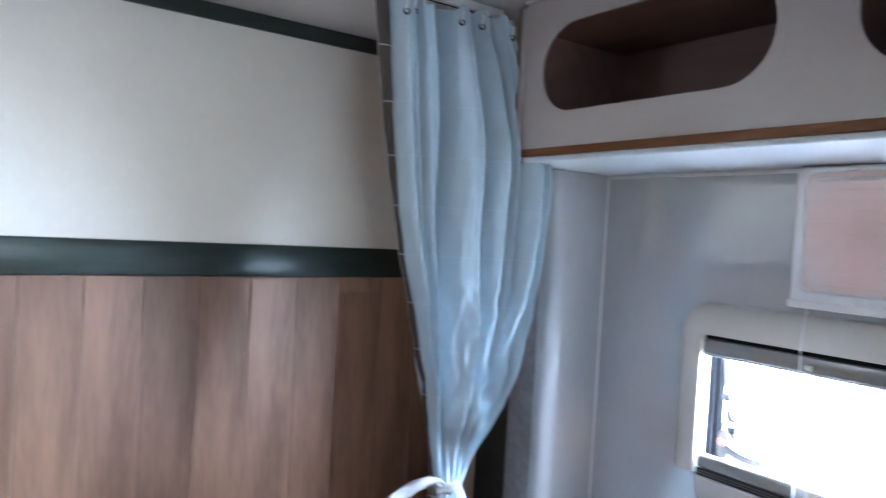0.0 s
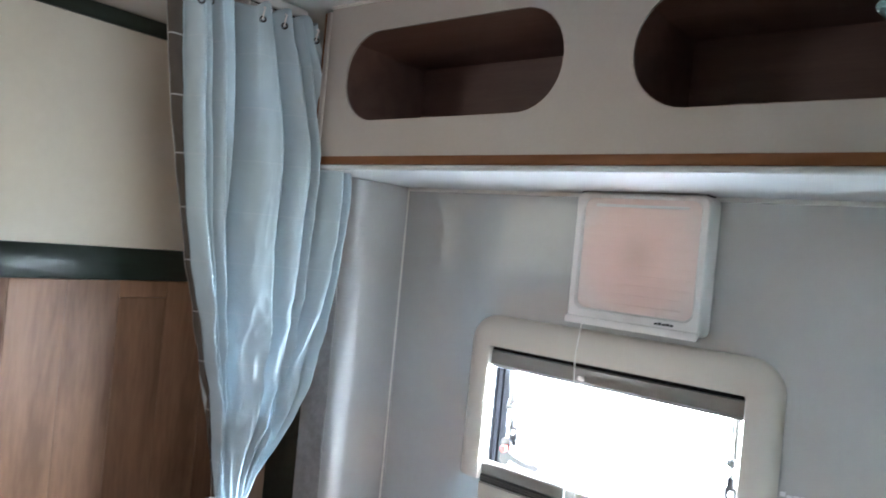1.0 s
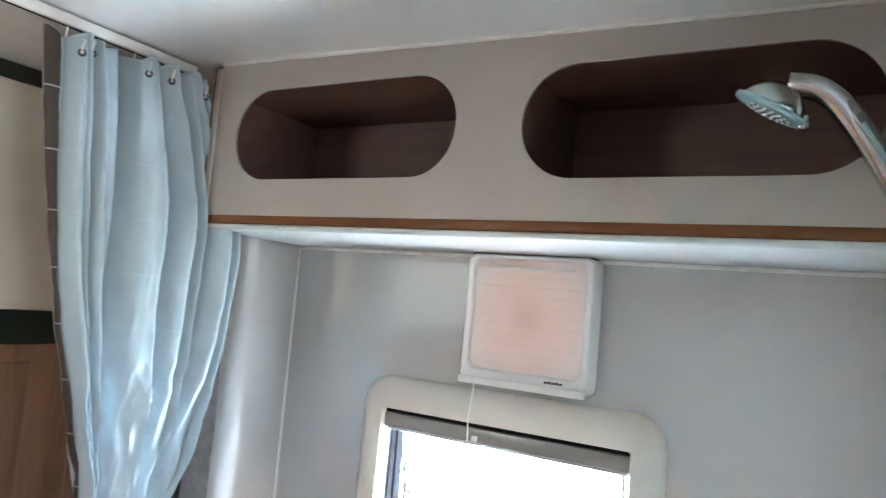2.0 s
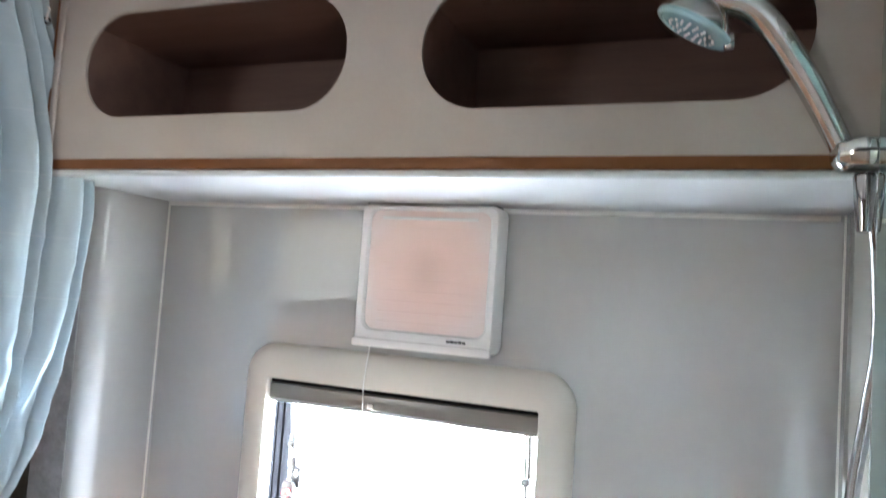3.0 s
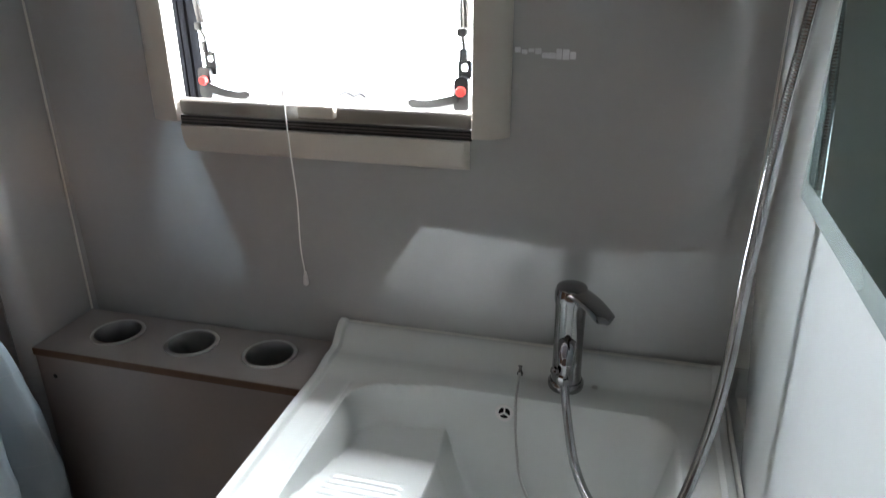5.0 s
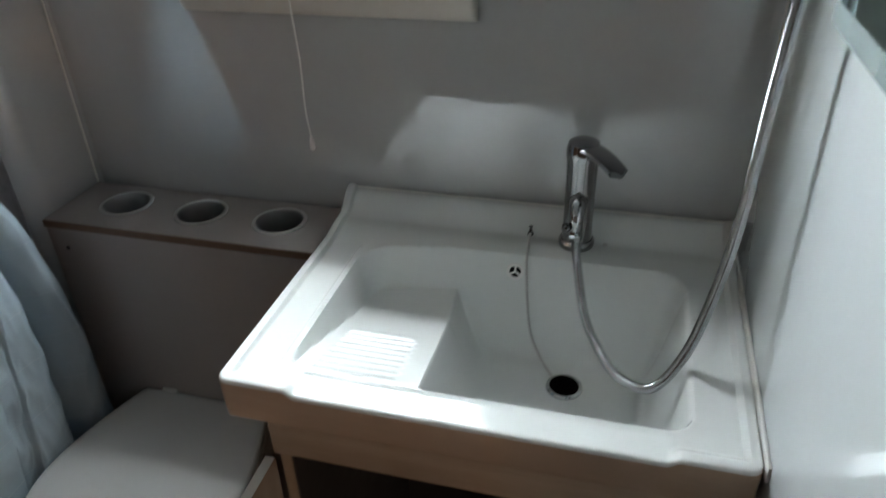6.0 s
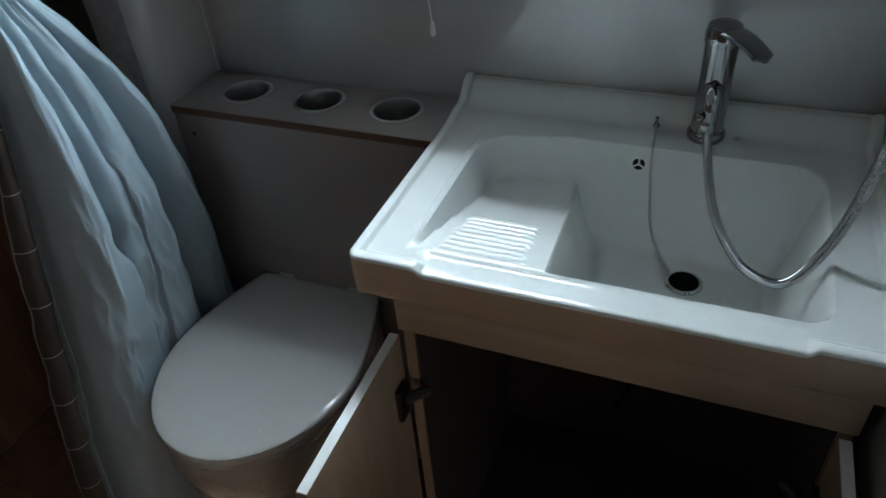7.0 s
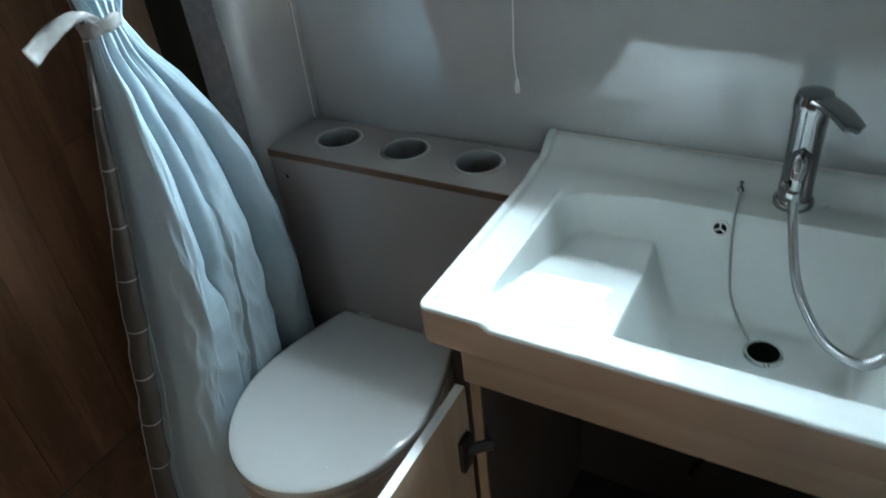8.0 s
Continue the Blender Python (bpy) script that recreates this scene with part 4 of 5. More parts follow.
chain = thing("plug_chain", (0.558, -0.05, 0.865), "thin ball chain from the basin deck to the drain", "chain")
line, length = spline([(0.557, -0.048, 0.868), (0.560, -0.085, 0.868), (0.561, -0.104, 0.850), (0.566, -0.118, 0.80), (0.574, -0.126, 0.745), (0.592, -0.140, 0.712), (0.612, -0.165, 0.702)], 84)
part("cord", tube(line[::6], 0.0006, 60, 5), M["steel"], chain)
first = None
for p in line:
    if first is None:
        bm = bmesh.new()
        bmesh.ops.create_icosphere(bm, subdivisions=1, radius=0.0025)
        first = part("bead", bm, M["steel"], None)
        bead_mesh = first.data
        bead = first
    else:
        bead = new("bead", bead_mesh)
    bead.parent = chain
    bead.location = p - Vector((0.558, -0.05, 0.865))
part("anchor", lathe([(0.0052, -0.004), (0.0048, 0.001), (0.003, 0.003), (0.002, 0.010), (0.0035, 0.012), (0.0, 0.014)], (0.557, -0.042, 0.866), (0, 0, 1), 16, caps=False), M["chrome"], chain, "small chrome anchor")

# ---- mixer tap ----
tx, ty, tz = 0.626, -0.052, 0.8625
tap = thing("mixer_tap", (tx, ty, tz), "chrome single-lever mixer tap with a shower hose outlet", "tap")
part("base", lathe([(0.0255, 0.0), (0.0262, 0.003), (0.0262, 0.009), (0.0235, 0.013)], (tx, ty, tz), (0, 0, 1), 40), M["chrome"], tap)
part("body", lathe([(0.0225, 0.010), (0.0212, 0.03), (0.0208, 0.09), (0.0216, 0.136), (0.0220, 0.1415)], (tx, ty, tz), (0.0, -0.04, 1), 40), M["chrome"], tap)
part("cap", lathe([(0.0228, 0.142), (0.0234, 0.147), (0.0232, 0.157), (0.0208, 0.1645), (0.012, 0.169), (0.0, 0.1698)], (tx, ty, tz), (0.0, -0.04, 1), 40, caps=False), M["chrome"], tap)
# lever: a flat tongue that falls away to the side
bm = bmesh.new()
rows = []
start, end = Vector((tx + 0.006, ty - 0.012, tz + 0.159)), Vector((0.679, -0.108, 1.004))
dirn = (end - start).normalized()
side = dirn.cross(Vector((0, 0, 1))).normalized()
for k in range(15):
    f = k / 14
    w = 0.0192 * (1 - 0.10 * f) * (1 if f < 0.9 else math.sqrt(max(1 - ((f - 0.9) / 0.105) ** 2, 0.02)))
    h = 0.0062 * (1 - 0.5 * f)
    c = start.lerp(end, f) + Vector((0, 0, 0.005 * math.sin(math.pi * f)))
    rows.append([bm.verts.new(c + side * w * math.cos(q) + Vector((0, 0, h * math.sin(q)))) for q in [2 * math.pi * j / 14 for j in range(14)]])
for r, q in zip(rows, rows[1:]):
    for k in range(14):
        bm.faces.new((r[k], r[(k + 1) % 14], q[(k + 1) % 14], q[k]))
bm.faces.new(rows[0][::-1])
bm.faces.new(rows[-1])
part("lever", bm, M["chrome"], tap, "flat chrome lever turned aside")
spout = part("spout", tube([(tx, ty - 0.012, tz + 0.082), (tx, ty - 0.030, tz + 0.080), (tx, ty - 0.043, tz + 0.068), (tx, ty - 0.045, tz + 0.050)], lambda f: 0.0135 - 0.003 * f, 18, 20), M["chrome"], tap)
part("nut", lathe([(0.0085, 0.0), (0.0105, 0.002), (0.0105, 0.012), (0.009, 0.015), (0.008, 0.02)], (tx, ty - 0.045, tz + 0.032), (0, 0, 1), 8), M["chrome"], spout)
part("diverter_knob", lathe([(0.003, 0.0), (0.003, 0.008), (0.006, 0.009), (0.0065, 0.014), (0.004, 0.0165), (0.0, 0.017)], (tx - 0.004, ty - 0.047, tz + 0.057), (-0.7, -0.7, 0), 16, caps=False), M["chrome"], spout, "small chrome knob")
part("deck_hole", lathe([(0.0, 0.0012), (0.004, 0.0012), (0.0046, 0.0)], (0.668, -0.05, 0.8641), (0, 0, 1), 14, caps=False), M["steel"], basin, "small grey plug in the deck")

# ---- shower: bracket, handset and hose ----
SHY = -0.277
bracket = thing("shower_bracket", (0.84, SHY, 1.768), "oval chrome wall bracket for the hand shower", "bracket")
bm = lathe([(0.0, -0.013), (0.020, -0.013), (0.0232, -0.009), (0.024, 0.0), (0.0232, 0.008), (0.019, 0.0125), (0.0, 0.013)], (0, 0, 0), (0, 0, 1), 36, caps=False)
bm.transform(Matrix.Translation((0.826, SHY, 1.7775)) @ Matrix.Diagonal((1.25, 1.0, 1.0, 1)))
part("body", bm, M["chrome_bright"], bracket)
part("collar", lathe([(0.0247, -0.0012), (0.0252, 0.0), (0.0247, 0.0012)], (0.826, SHY, 1.7775), (0, 0, 1), 36, caps=False), M["black_plastic"], bracket, "dark joint line")
part("wall_plate", box((0.836, -0.2935, 1.762), (0.8515, -0.2695, 1.793), 0.005, 3), M["chrome_bright"], bracket)
handset = thing("hand_shower", (0.80, SHY, 1.79), "chrome hand shower with a pale blue spray face", "hand shower")
part("handle", tube([(0.815, SHY, 1.765), (0.800, SHY - 0.002, 1.797), (0.777, SHY - 0.006, 1.843), (0.752, SHY - 0.010, 1.885), (0.733, SHY - 0.012, 1.911), (0.712, SHY - 0.013, 1.926), (0.688, SHY - 0.014, 1.930)], lambda f: 0.0105 + 0.0018 * math.sin(f * 3.1) + 0.004 * f * f, 40, 20), M["chrome_bright"], handset)
hd = Vector((-0.49, 0.04, -0.87)).normalized()
hc = Vector((0.673, SHY - 0.014, 1.909))
head = part("head", lathe([(0.0, -0.025), (0.012, -0.0235), (0.024, -0.017), (0.033, -0.007), (0.037, 0.001), (0.037, 0.003)], hc, hd, 40, caps=False), M["chrome_bright"], handset)
part("face", lathe([(0.0365, 0.0025), (0.0400, 0.0030), (0.0405, 0.0065), (0.0385, 0.0090), (0.0345, 0.0096), (0.0335, 0.0088), (0.024, 0.0094), (0.0, 0.0100)], hc, hd, 40, caps=False), M["blue_face"], head, "pale blue spray face")
bm = bmesh.new()
q0 = Vector((0, 0, 1)).rotation_difference(hd).to_matrix()
for r, n in ((0.008, 6), (0.016, 12), (0.024, 18)):
    for k in range(n):
        a = 2 * math.pi * k / n
        lathe([(0.0018, 0.0), (0.0013, 0.0016), (0.0, 0.0018)], hc + q0 @ Vector((r * math.cos(a), r * math.sin(a), 0.0098)), hd, 6, bm, caps=False)
part("nozzles", bm, M["white_plastic"], head)
part("face_tab", box(hc + Vector((0.026, -0.006, -0.030)), hc + Vector((0.036, 0.006, -0.014)), 0.003), M["chrome_bright"], head)

hose = thing("shower_hose", (0.74, -0.29, 0.80), "braided chrome shower hose looping into the basin", "hose")
HOSE = [(0.826, SHY, 1.757), (0.838, -0.270, 1.70), (0.8425, -0.268, 1.61), (0.835, -0.269, 1.54), (0.826, -0.270, 1.47), (0.819, -0.272, 1.39), (0.8125, -0.274, 1.31), (0.806, -0.276, 1.18), (0.801, -0.281, 1.04), (0.788, -0.287, 0.94), (0.771, -0.290, 0.868),
        (0.742, -0.287, 0.813), (0.704, -0.252, 0.794), (0.676, -0.214, 0.802), (0.652, -0.172, 0.825), (0.634, -0.118, 0.868), (tx, ty - 0.0455, tz + 0.040)]
part("tube", tube(HOSE, 0.0062, 1700, 10, ripple=0.055), M["hose_metal"], hose)
part("ferrule", lathe([(0.0085, 0.0), (0.010, 0.004), (0.0085, 0.03), (0.0062, 0.055)], (0.826, SHY, 1.760), (0.003, -0.05, -1), 20), M["chrome"], hose)

# ---- mirror on the east wall ----
MY0, MY1, MZ0, MZ1 = -0.74, -0.302, 1.256, 1.96
mirror = thing("wall_mirror", (X1 - 0.003, (MY0 + MY1) / 2, MZ0), "large frameless wall mirror, faintly green, on white panelling", "mirror")
mw, mh, mcy, mcz = MY1 - MY0, MZ1 - MZ0, (MY0 + MY1) / 2, (MZ0 + MZ1) / 2


def to_east(bm, x):
    """Turns a piece built in the xz plane (front towards -y) to lie on the east wall, front towards -x."""
    bm.transform(Matrix.Translation((x, mcy, mcz)) @ Matrix(((0, 1, 0, 0), (-1, 0, 0, 0), (0, 0, 1, 0), (0, 0, 0, 1))))
    return bm


part("glass", to_east(slab_xz(rounded(mw - 0.044, mh - 0.044, 0.002, 2), 0.0, -0.005), X1 - 0.0173), M["mirror"], mirror, "mirror glass")
part("backing", to_east(slab_xz(rounded(mw - 0.004, mh - 0.004, 0.003, 2), 0.0, -0.0168), X1 - 0.0004), M["white_edge"], mirror, "pale backing board")
bm = bmesh.new()
oo, ii = rounded(mw, mh, 0.003, 2), rounded(mw - 0.0442, mh - 0.0442, 0.002, 2)
v = [[bm.verts.new((x, y, z)) for x, z in s] for s, y in ((oo, 0.0), (oo, -0.0022), (ii, -0.005), (ii, 0.0))]
for a, b in zip(v, v[1:]):
    for k in range(len(oo)):
        j = (k + 1) % len(oo)
        bm.faces.new((a[k], a[j], b[j], b[k]))
part("bevel", to_east(bm, X1 - 0.0173), M["glass_edge"], mirror, "bevelled edge")

# ---- basin cabinet ----
cab = thing("basin_cabinet", (0.56, -0.21, 0.0), "pale oak cabinet under the basin, doors standing open", "cabinet")
part("side_panel", box((0.303, -0.418, 0.0), (0.318, -0.002, 0.797), 0.001), M["cab_wood_v"], cab)
part("side_panel", box((0.817, -0.418, 0.0), (0.832, -0.002, 0.797), 0.001), M["cab_wood_v"], cab)
part("rail", box((0.303, -0.431, 0.744), (0.832, -0.4185, 0.7968), 0.001), M["cab_wood"], cab, "plain rail under the basin")
# inner faces covered in dark grey to stand for the unlit inside
part("bottom_board", box((0.3185, -0.416, 0.06), (0.8165, -0.004, 0.075), 0.001), M["cab_shade"], cab)
part("lining", box((0.3183, -0.417, 0.076), (0.3205, -0.011, 0.79)), M["cab_shade"], cab, "inside darkened for shade")
part("lining", box((0.8145, -0.417, 0.076), (0.8167, -0.011, 0.79)), M["cab_shade"], cab, "inside darkened for shade")
part("back_panel", box((0.3205, -0.010, 0.076), (0.8145, -0.003, 0.79)), M["cab_shade"], cab, "inside darkened for shade")


def cabinet_door(hx, sign, swing, name):
    """A door hinged at hx on the cabinet's front, swung outwards; sign +1: the leaf lies towards +x when shut."""
    turn = Matrix.Translation((hx, -0.431, 0)) @ Matrix.Rotation(-radians(swing) * sign, 4, "Z")
    bm = box((0 if sign > 0 else -0.246, -0.0135, 0.03), (0.246 if sign > 0 else 0, 0.0, 0.735), 0.0012)
    bm.transform(turn)
    door = part("door", bm, M["cab_wood_v"], cab, "door standing open")
    bm = box((0.0015 if sign > 0 else -0.2445, -0.0130, 0.7351), (0.2445 if sign > 0 else -0.0015, -0.0005, 0.7362))
    bm.transform(turn)
    part("edge_band", bm, M["white_edge"], door, "pale edge band")
    for z in (0.632, 0.14):
        bm = box((sign * 0.024 - 0.014, 0.0002, z - 0.030), (sign * 0.024 + 0.014, 0.009, z + 0.030), 0.003)
        bm.transform(turn)
        hinge = part("hinge", bm, M["black_plastic"], door, "dark metal hinge")
        bm = tube([(sign * 0.022, 0.005, z), (sign * 0.008, 0.018, z), (sign * -0.004, 0.032, z)], 0.0085, 8, 8)
        bm.transform(turn)
        part("arm", bm, M["black_plastic"], hinge)


cabinet_door(0.304, 1, 89.5, "left")
cabinet_door(0.815, -1, 90, "right")
trap = thing("drain_trap", (0.634, -0.2, 0.45), "grey plastic drain pipe under the basin", "pipe")
part("pipe", tube([(0.634, -0.184, 0.655), (0.634, -0.184, 0.55), (0.630, -0.16, 0.47), (0.61, -0.10, 0.46), (0.60, -0.05, 0.50), (0.60, -0.012, 0.50)], 0.018, 40, 14), M["white_plastic"], trap)
part("nut", lathe([(0.023, 0.0), (0.025, 0.004), (0.025, 0.022), (0.022, 0.026)], (0.634, -0.184, 0.56), (0, 0, 1), 10), M["white_plastic"], trap)
supply = thing("supply_hose", (0.63, -0.05, 0.4), "braided water supply hose below the basin", "hose")
part("tube", tube([(0.62, -0.055, 0.80), (0.612, -0.06, 0.6), (0.585, -0.05, 0.35), (0.55, -0.02, 0.20)], 0.0055, 60, 8, ripple=0.05), M["hose_metal"], supply)

# ---- toilet ----
TX, TZ = -0.018, 0.500


def lid_outline(grow=0.0, n=56):
    pts = []
    for k in range(n + 1):
        a = math.pi * k / n
        pts.append((TX + (0.174 + grow) * math.cos(a), -0.345 - (0.213 + grow) * math.sin(a)))
    back = []
    for k in range(1, 9):
        f = k / 8
        back.append((0.174 - 0.046 * f ** 1.6 + grow, -0.345 + 0.196 * f))
    corner = [(0.122 + grow, -0.143)]
    return [(TX - x, y) for x, y in [(-p[0] + TX, p[1]) for p in pts]] + [(TX - x, y) for x, y in back] + [(TX - x, y) for x, y in corner] + [(TX + x, y) for x, y in corner] + [(TX + x, y) for x, y in back[::-1]]


def stacked(levels, cap=True):
    """A solid through outlines at several heights."""
    bm = bmesh.new()
    rows = [[bm.verts.new((x, y, z)) for x, y in line] for line, z in levels]
    n = len(rows[0])
    for a, b in zip(rows, rows[1:]):
        for k in range(n):
            j = (k + 1) % n
            bm.faces.new((a[k], a[j], b[j], b[k]))
    bm.faces.new(rows[0][::-1])
    bm.faces.new(rows[-1])
    return bm


def shrunk(line, f, dy=0.0):
    c = (TX, -0.345)
    return [(c[0] + (x - c[0]) * f, c[1] + (y - c[1]) * f + dy) for x, y in line]


toilet = thing("toilet", (TX, -0.34, 0.0), "white toilet with its smooth oval lid closed", "toilet")
base = lid_outline()
part("lid", stacked([(shrunk(base, 0.985), TZ - 0.019), (base, TZ - 0.016), (base, TZ - 0.007), (shrunk(base, 0.992), TZ - 0.0028), (shrunk(base, 0.975), TZ - 0.0008), (shrunk(base, 0.93), TZ), (shrunk(base, 0.6), TZ + 0.0012)]), M["lid"], toilet, "glossy white oval lid")
part("seat", stacked([(shrunk(base, 0.965), TZ - 0.043), (shrunk(base, 0.985), TZ - 0.040), (shrunk(base, 0.985), TZ - 0.031), (shrunk(base, 0.955), TZ - 0.027), (shrunk(base, 0.93), TZ - 0.0195)]), M["lid_base"], toilet)
part("bowl", stacked([(shrunk(base, 0.78, 0.03), 0.0), (shrunk(base, 0.78, 0.03), 0.12), (shrunk(base, 0.86, 0.02), 0.24), (shrunk(base, 0.96, 0.006), 0.34), (shrunk(base, 0.985), 0.41), (shrunk(base, 0.988), 0.445), (shrunk(base, 0.97), 0.4565)]), M["lid_base"], toilet)
for s in (-1, 1):
    part("hinge", box((TX + s * 0.075 - 0.016, -0.1465, TZ - 0.024), (TX + s * 0.075 + 0.016, -0.1592 + 0.028, TZ + 0.003), 0.004), M["lid"], toilet)
# small pale dot towards the front of the lid
part("bumper", lathe([(0.0, 0.0009), (0.0022, 0.0007), (0.0034, 0.0)], (0.062, -0.483, TZ - 0.0003), (0, 0, 1), 14, caps=False), M["white_edge"], toilet, "tiny pale dot raised on the lid")

# ---- curtain ----
CX = -0.292
TIE = 1.145
LEFT = ((2.02, -0.553), (1.97, -0.544), (1.76, -0.518), (1.60, -0.484), (1.345, -0.415), (1.22, -0.385), (1.145, -0.373), (1.08, -0.392), (1.03, -0.410), (0.807, -0.468), (0.37, -0.578), (0.02, -0.63))
RIGHT = ((2.02, -0.280), (1.90, -0.222), (1.752, -0.172), (1.55, -0.181), (1.42, -0.205), (1.32, -0.230), (1.22, -0.276), (1.145, -0.320), (1.08, -0.280), (0.918, -0.200), (0.69, -0.166), (0.38, -0.152), (0.02, -0.150))


def along(table, z):
    for (za, a), (zb, b) in zip(table, table[1:]):
        if z >= zb:
            f = (za - z) / (za - zb)
            f = min(max(f, 0.0), 1.0)
            return a + (b - a) * f
    return table[-1][1]


def smooth_along(table, z):
    reach = min(0.012 + 0.5 * abs(z - TIE), 0.025)
    return sum(along(table, z + d * reach) for d in (-2, -1, 0, 1, 2)) / 5


# panels of the cloth from the hem on: share of the cloth, shares of the width (top, middle, near the tie), depth, crest
ABOVE = ((0.07, (0.10, 0.022, 0.02), 0.010, 0.5), (0.07, (0.07, 0.080, 0.05), 0.050, 0.60), (0.05, (0.06, 0.040, 0.03), 0.034, 0.66), (0.07, (0.06, 0.065, 0.03), 0.054, 0.60), (0.07, (0.16, 0.060, 0.03), 0.026, 0.70),
         (0.25, (0.20, 0.300, 0.40), 0.062, 0.72), (0.13, (0.12, 0.170, 0.13), 0.056, 0.74), (0.06, (0.05, 0.050, 0.05), 0.066, 0.55), (0.14, (0.11, 0.150, 0.17), 0.062, 0.66), (0.09, (0.07, 0.070, 0.07), 0.056, 0.5))
BELOW = ((0.07, (0.10, 0.10, 0.08), 0.022, 0.5), (0.04, (0.04, 0.045, 0.05), -0.030, 0.5), (0.26, (0.20, 0.26, 0.31), 0.092, 0.84), (0.14, (0.17, 0.11, 0.03), 0.084, 0.36), (0.24, (0.23, 0.25, 0.27), 0.094, 0.45), (0.25, (0.26, 0.235, 0.26), 0.100, 0.5))


# creases of the upper cloth that are drawn in further
CREASES = {2: -0.5, 3: -0.7, 5: -1.4, 6: -1.1, 7: -0.5, 8: -1.3, 9: -0.6}


def fold(table, s, f, power, bow, fill, turn=0.0, lean=False):
    """Cross-section of hanging panels: share of the width, depth. f runs 0, 1, 2 over the three listed heights; fill(n): how far the crease before panel n is filled; turn: how far the crests are drawn to the right; lean: each crest stands above its own part of the cloth."""
    shares = []
    for c, w, d, k in table:
        a, b, g = (w[0], w[1], f) if f < 1 else (w[1], w[2], f - 1)
        shares.append(a + (b - a) * g)
    total, done, at = sum(shares), 0.0, 0.0
    for n, ((c, w, d, k), share) in enumerate(zip(table, shares)):
        if s <= done + c or n == len(table) - 1:
            u = min(max((s - done) / c, 0.0), 1.0)
            k += (0.93 - k) * turn if n > 4 else 0.0
            q = 0.5 * u / k if u < k else 0.5 + 0.5 * (u - k) / (1 - k)
            c = math.cos(math.pi * q)
            crest = k if lean else 0.5
            y = (at + share * (0.5 - 0.5 * bow + bow * (crest - (crest if q < 0.5 else 1 - crest) * c))) / total
            low = fill(n) if u < k else fill(n + 1)
            return y, d * (low + (1 - low) * max(math.sin(math.pi * q), 0.0) ** power)
        done += c
        at += share


def curtain_point(s, v):
    z = 2.024 - 1.994 * v
    tight = 1 - min(abs(z - TIE) / 0.10, 1.0)
    loose = 1 - 0.8 * tight
    low, high = smooth_along(LEFT, z), smooth_along(RIGHT, z)
    span = high - low
    upper = smooth_step(TIE - 0.10, TIE + 0.06, z)
    wave = s + 0.018 * noise.noise(Vector((s * 3.0, z * 2.2, 0.3))) * math.sin(math.pi * s) * loose
    # the two creases drawn down from the tie end bluntly, one below the other
    ends = {3: 1 - smooth_step(0.675, 0.745, z), 4: 1 - smooth_step(0.825, 0.890, z)}
    turn = 1 - smooth_step(1.40, 1.66, z)
    y_up, d_up = fold(ABOVE, wave, min(max((2.0 - z) / 0.35, 0.0), 2.0), 0.42 + 0.5 * turn, 0.86, lambda n: CREASES.get(n, -0.2), turn, True)
    y_low, d_low = fold(BELOW, wave, min(max((1.0 - z) / 0.33, 0.0), 2.0), 0.66, 0.97, lambda n: 0.93 * ends.get(n, -0.1))
    d_up *= 1 + 0.45 * noise.noise(Vector((s * 9.0, z * 2.0, 7.0)))
    deep = upper * d_up * min(span / 0.30, 1.15) + (1 - upper) * d_low * min(span / 0.27, 1.1)
    y = low + span * (upper * y_up + (1 - upper) * y_low)
    x = CX - 0.006 + deep * (1 - 0.92 * tight) + 0.024 * tight * math.sqrt(max(1 - (2 * s - 1) ** 2, 0.0))
    # long soft billows, then short crumples where the cloth is drawn together
    x += 0.009 * noise.noise(Vector((s * 4.2, z * 2.4, 4.1))) * loose
    near = math.exp(-((z - TIE) / 0.16) ** 2)
    x += (0.002 + 0.004 * upper) * near * math.sin(46 * (s - 0.5) + 5 * noise.noise(Vector((s * 3, z * 3, 2.0)))) * (1 - 0.75 * tight)
    q = Vector((s * 9.0 + z * 3.2, z * 8.0 - s * 4.0, 1.7))
    crumple = abs(noise.noise(q)) + 0.6 * abs(noise.noise(q * 2.1 + Vector((3.1, 0, 0))))
    x += (0.30 - crumple) * loose * (0.006 + 0.016 * upper * math.exp(-((z - 1.36) / 0.13) ** 2) + 0.008 * (1 - upper) * math.exp(-((z - 0.62) / 0.24) ** 2))
    # drawn aslant by the tie: the far edge hangs back into the room
    lean = (y - low) / span - 0.5
    slant = span * lean * loose * upper * (0.36 * (1 - smooth_step(1.70, 1.95, z)) + 0.5 * math.exp(-((z - TIE) / 0.20) ** 2))
    x, y = x + slant, y - 0.73 * slant
    # hem at the top dips between the hooks
    if v < 0.03:
        z -= 0.007 * (1 - math.cos(2 * math.pi * 6.0 * s)) * (1 - v / 0.03)
    return (x, y, z)


curtain = thing("curtain", (CX, -0.35, 0.02), "pale blue-grey shower curtain gathered and tied, hanging from a rail", "curtain")
sheet = part("cloth", fabric(330, 330, curtain_point, 1.25, 2.0), M["cloth"], curtain)
sol = sheet.modifiers.new("thick", "SOLIDIFY")
sol.thickness = 0.0012
rail = thing("curtain_rail", (CX, -0.8, 2.03), "white slim curtain rail fixed to the ceiling", "curtain rail")
part("track", box((CX - 0.009, -1.55, 2.030), (CX + 0.009, SY - 0.008, 2.0475), 0.002), M["white_plastic"], rail)
part("groove", box((CX - 0.003, -1.545, 2.0292), (CX + 0.003, SY - 0.012, 2.0299)), M["black_rubber"], rail, "dark slot")
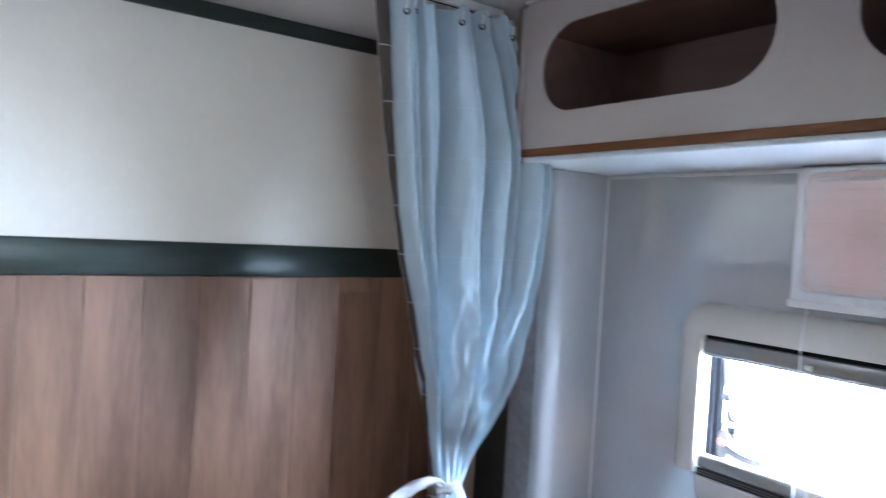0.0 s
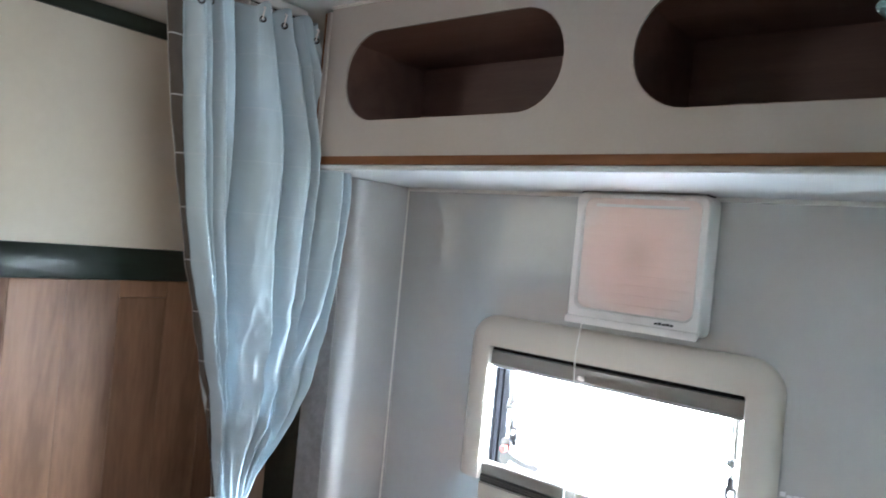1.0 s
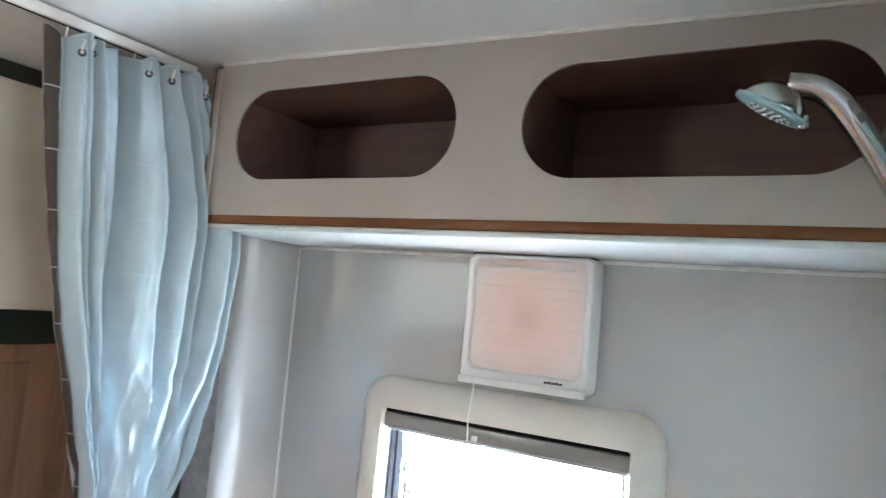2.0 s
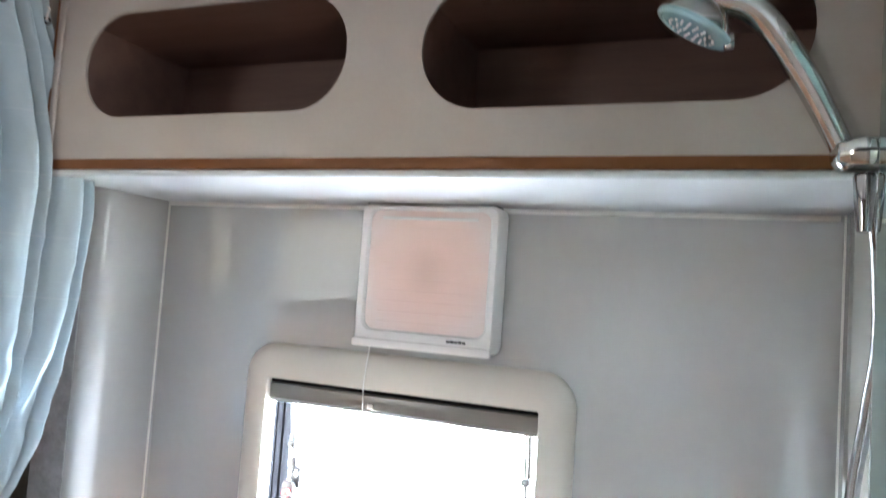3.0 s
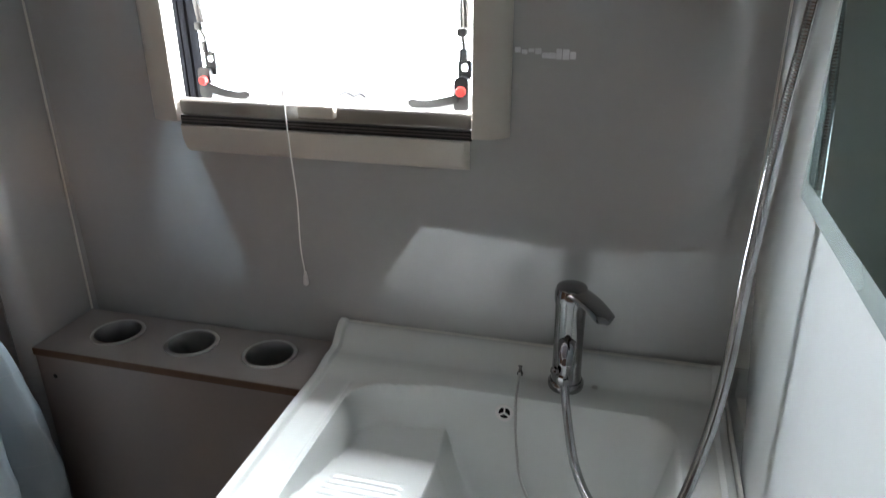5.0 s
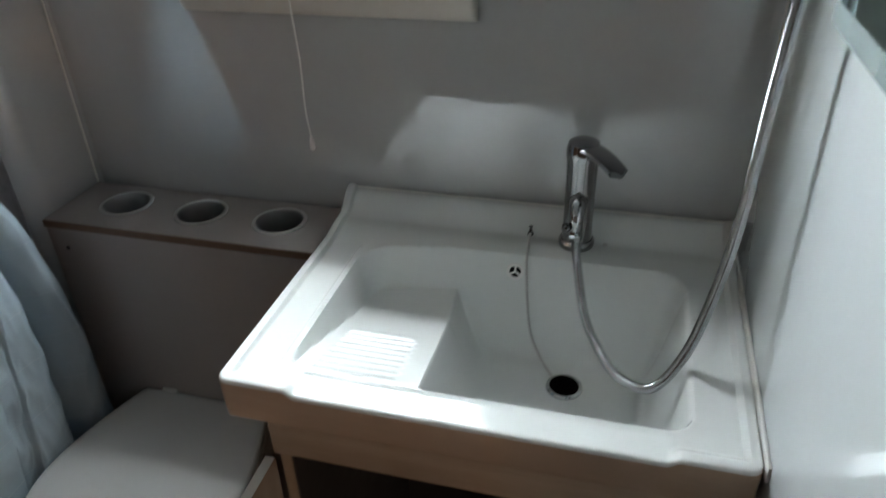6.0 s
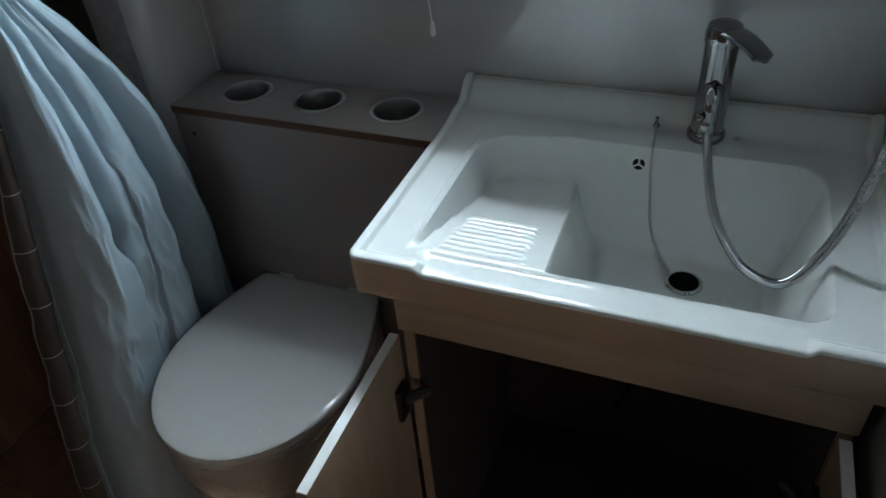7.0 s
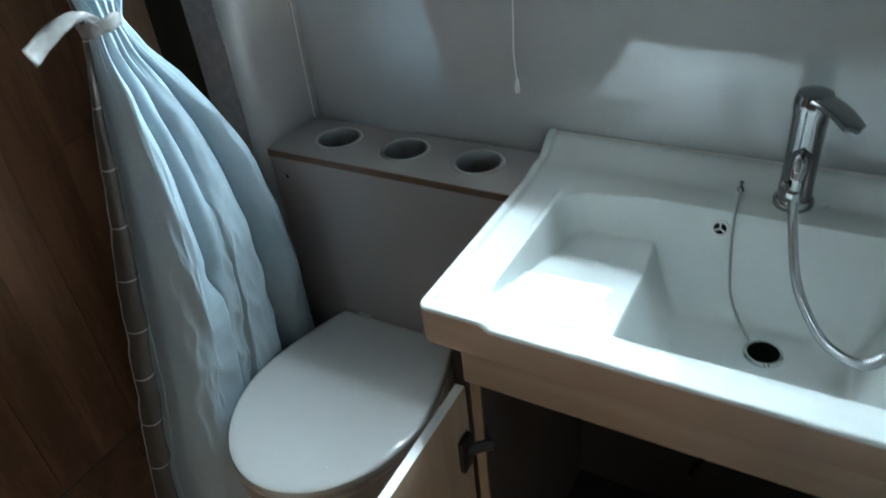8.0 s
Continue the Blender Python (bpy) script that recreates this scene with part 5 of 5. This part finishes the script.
for s in (0.10, 0.18, 0.27, 0.47, 0.66, 0.80, 0.95):
    x, y, z = curtain_point(s, 0.006)
    eye = part("eyelet", lathe([(0.0030, -0.0012), (0.0055, -0.0012), (0.0062, 0.0), (0.0055, 0.0018), (0.0030, 0.0018)], (x + 0.001, y, z - 0.018), (1, -0.6, 0), 18, caps=False), M["black_plastic"], curtain, "dark metal eyelet")
    part("hook", tube([(x, y, z - 0.018), (x + 0.004, y - 0.002, z - 0.008), (x + 0.002, y, z + 0.002), (CX, y + 0.001, z + 0.005), (CX, y, 2.0295)], 0.0014, 16, 6), M["white_plastic"], curtain, "white plastic hook")

tie = thing("curtain_tie", (CX, -0.345, TIE), "white shiny ribbon tied round the curtain", "tie band")
bm = bmesh.new()
n = 40
rows = []
for k in range(n):
    a = 2 * math.pi * k / n
    r = 0.0325 + 0.0012 * math.sin(3 * a)
    c = Vector((CX - 0.004 + 0.86 * r * math.cos(a), -0.3465 + r * math.sin(a), 1.143 + 0.004 * math.sin(a + 0.7)))
    rows.append([bm.verts.new(c + Vector((0.002 * math.cos(a) * q, 0.002 * math.sin(a) * q, 0.0115 * q + 0.0015 * math.sin(7 * a + q)))) for q in (-1, -0.3, 0.3, 1)])
for k in range(n):
    a, b = rows[k], rows[(k + 1) % n]
    for j in range(3):
        bm.faces.new((a[j], b[j], b[j + 1], a[j + 1]))
band = part("band", bm, M["clear_vinyl"], tie)
bm = bmesh.new()
rows = []
pts, _ = spline([(CX + 0.026, -0.366, 1.152), (CX + 0.030, -0.390, 1.168), (CX + 0.030, -0.415, 1.170), (CX + 0.026, -0.445, 1.158), (CX + 0.024, -0.480, 1.140)], 20)
for k, p in enumerate(pts):
    f = k / 20
    w = 0.006 + 0.007 * f
    rows.append([bm.verts.new(p + Vector((0.004 * math.sin(5 * f + q) + 0.005 * noise.noise(Vector((9 * f, 1.5 * q, 0.4))), -0.35 * w * q * f, w * q))) for q in (-1, -0.33, 0.33, 1)])
for a, b in zip(rows, rows[1:]):
    for j in range(3):
        bm.faces.new((a[j], b[j], b[j + 1], a[j + 1]))
tail = part("tail", bm, M["clear_vinyl"], tie, "loose ribbon end")
for ob in (band, tail):
    sol = ob.modifiers.new("thick", "SOLIDIFY")
    sol.thickness = 0.0008

# ---- a reflection in the wall, modelled as pale bits on its face ----
glint_strip = thing("wall_glint", (0.57, -0.0004, 1.325), "bright reflection in the wall, modelled as a strip of pale bits", "tape")
for k in range(9):
    x = 0.530 + 0.009 * k
    z = 1.332 - 0.004 * (k > 3) + random.uniform(-0.002, 0.002)
    h = random.uniform(0.0015, 0.004) + (0.003 if k > 5 else 0)
    part("scrap", slab_xz([(x + px, z + pz) for px, pz in rounded(random.uniform(0.006, 0.010), h * 2, 0.001, 2)], -0.0004, -0.0009), M["glint_strip"], glint_strip)

# ---- outside ----
tagged(part("ground", box((-90, -90, -1.0), (90, 120, -0.9)), M["ground"], None), "pale sunlit concrete yard round the vehicle", "ground", kind="structure")

# ---- planks, last ----
y = -1.985
edges = [-0.311 + 0.1165 * k for k in range(-14, 3)]
shared = {}
for k, y in enumerate(edges):
    wide = min(0.1165, -0.0008 - y)
    if wide < 0.02:
        continue
    cuts = [(0.0, 1.491)] if k % 3 else [(0.0, 0.78), (0.78, 1.491)]
    if abs(y + 0.311) < 0.002:
        cuts = [(0.0, 1.451), (1.451, 1.491)]
    for z0, z1 in cuts:
        key = (round(wide, 4), round(z1 - z0, 4))
        if key not in shared:
            bm = box((0, 0.0004, 0.0004), (0.0095, wide - 0.0004, z1 - z0 - 0.0004), 0.0009, 1)
            shared[key] = mesh_of(bm, "plank", M["planks"])
        ob = new("plank", shared[key])
        ob.parent = wall_west
        ob.location = (WEST - 0.0115, y, z0)
for k in range(15):
    y = -2.0 + 0.135 * k
    key = "floor"
    if key not in shared:
        shared[key] = mesh_of(box((0, 0.0005, 0), (2.13, 0.1345, 0.0118), 0.001, 1), "board", M["floor_planks"])
    if y + 0.135 > 0.03:
        continue
    ob = new("board", shared[key])
    ob.parent = floor
    ob.location = (WEST, y, -0.0119)
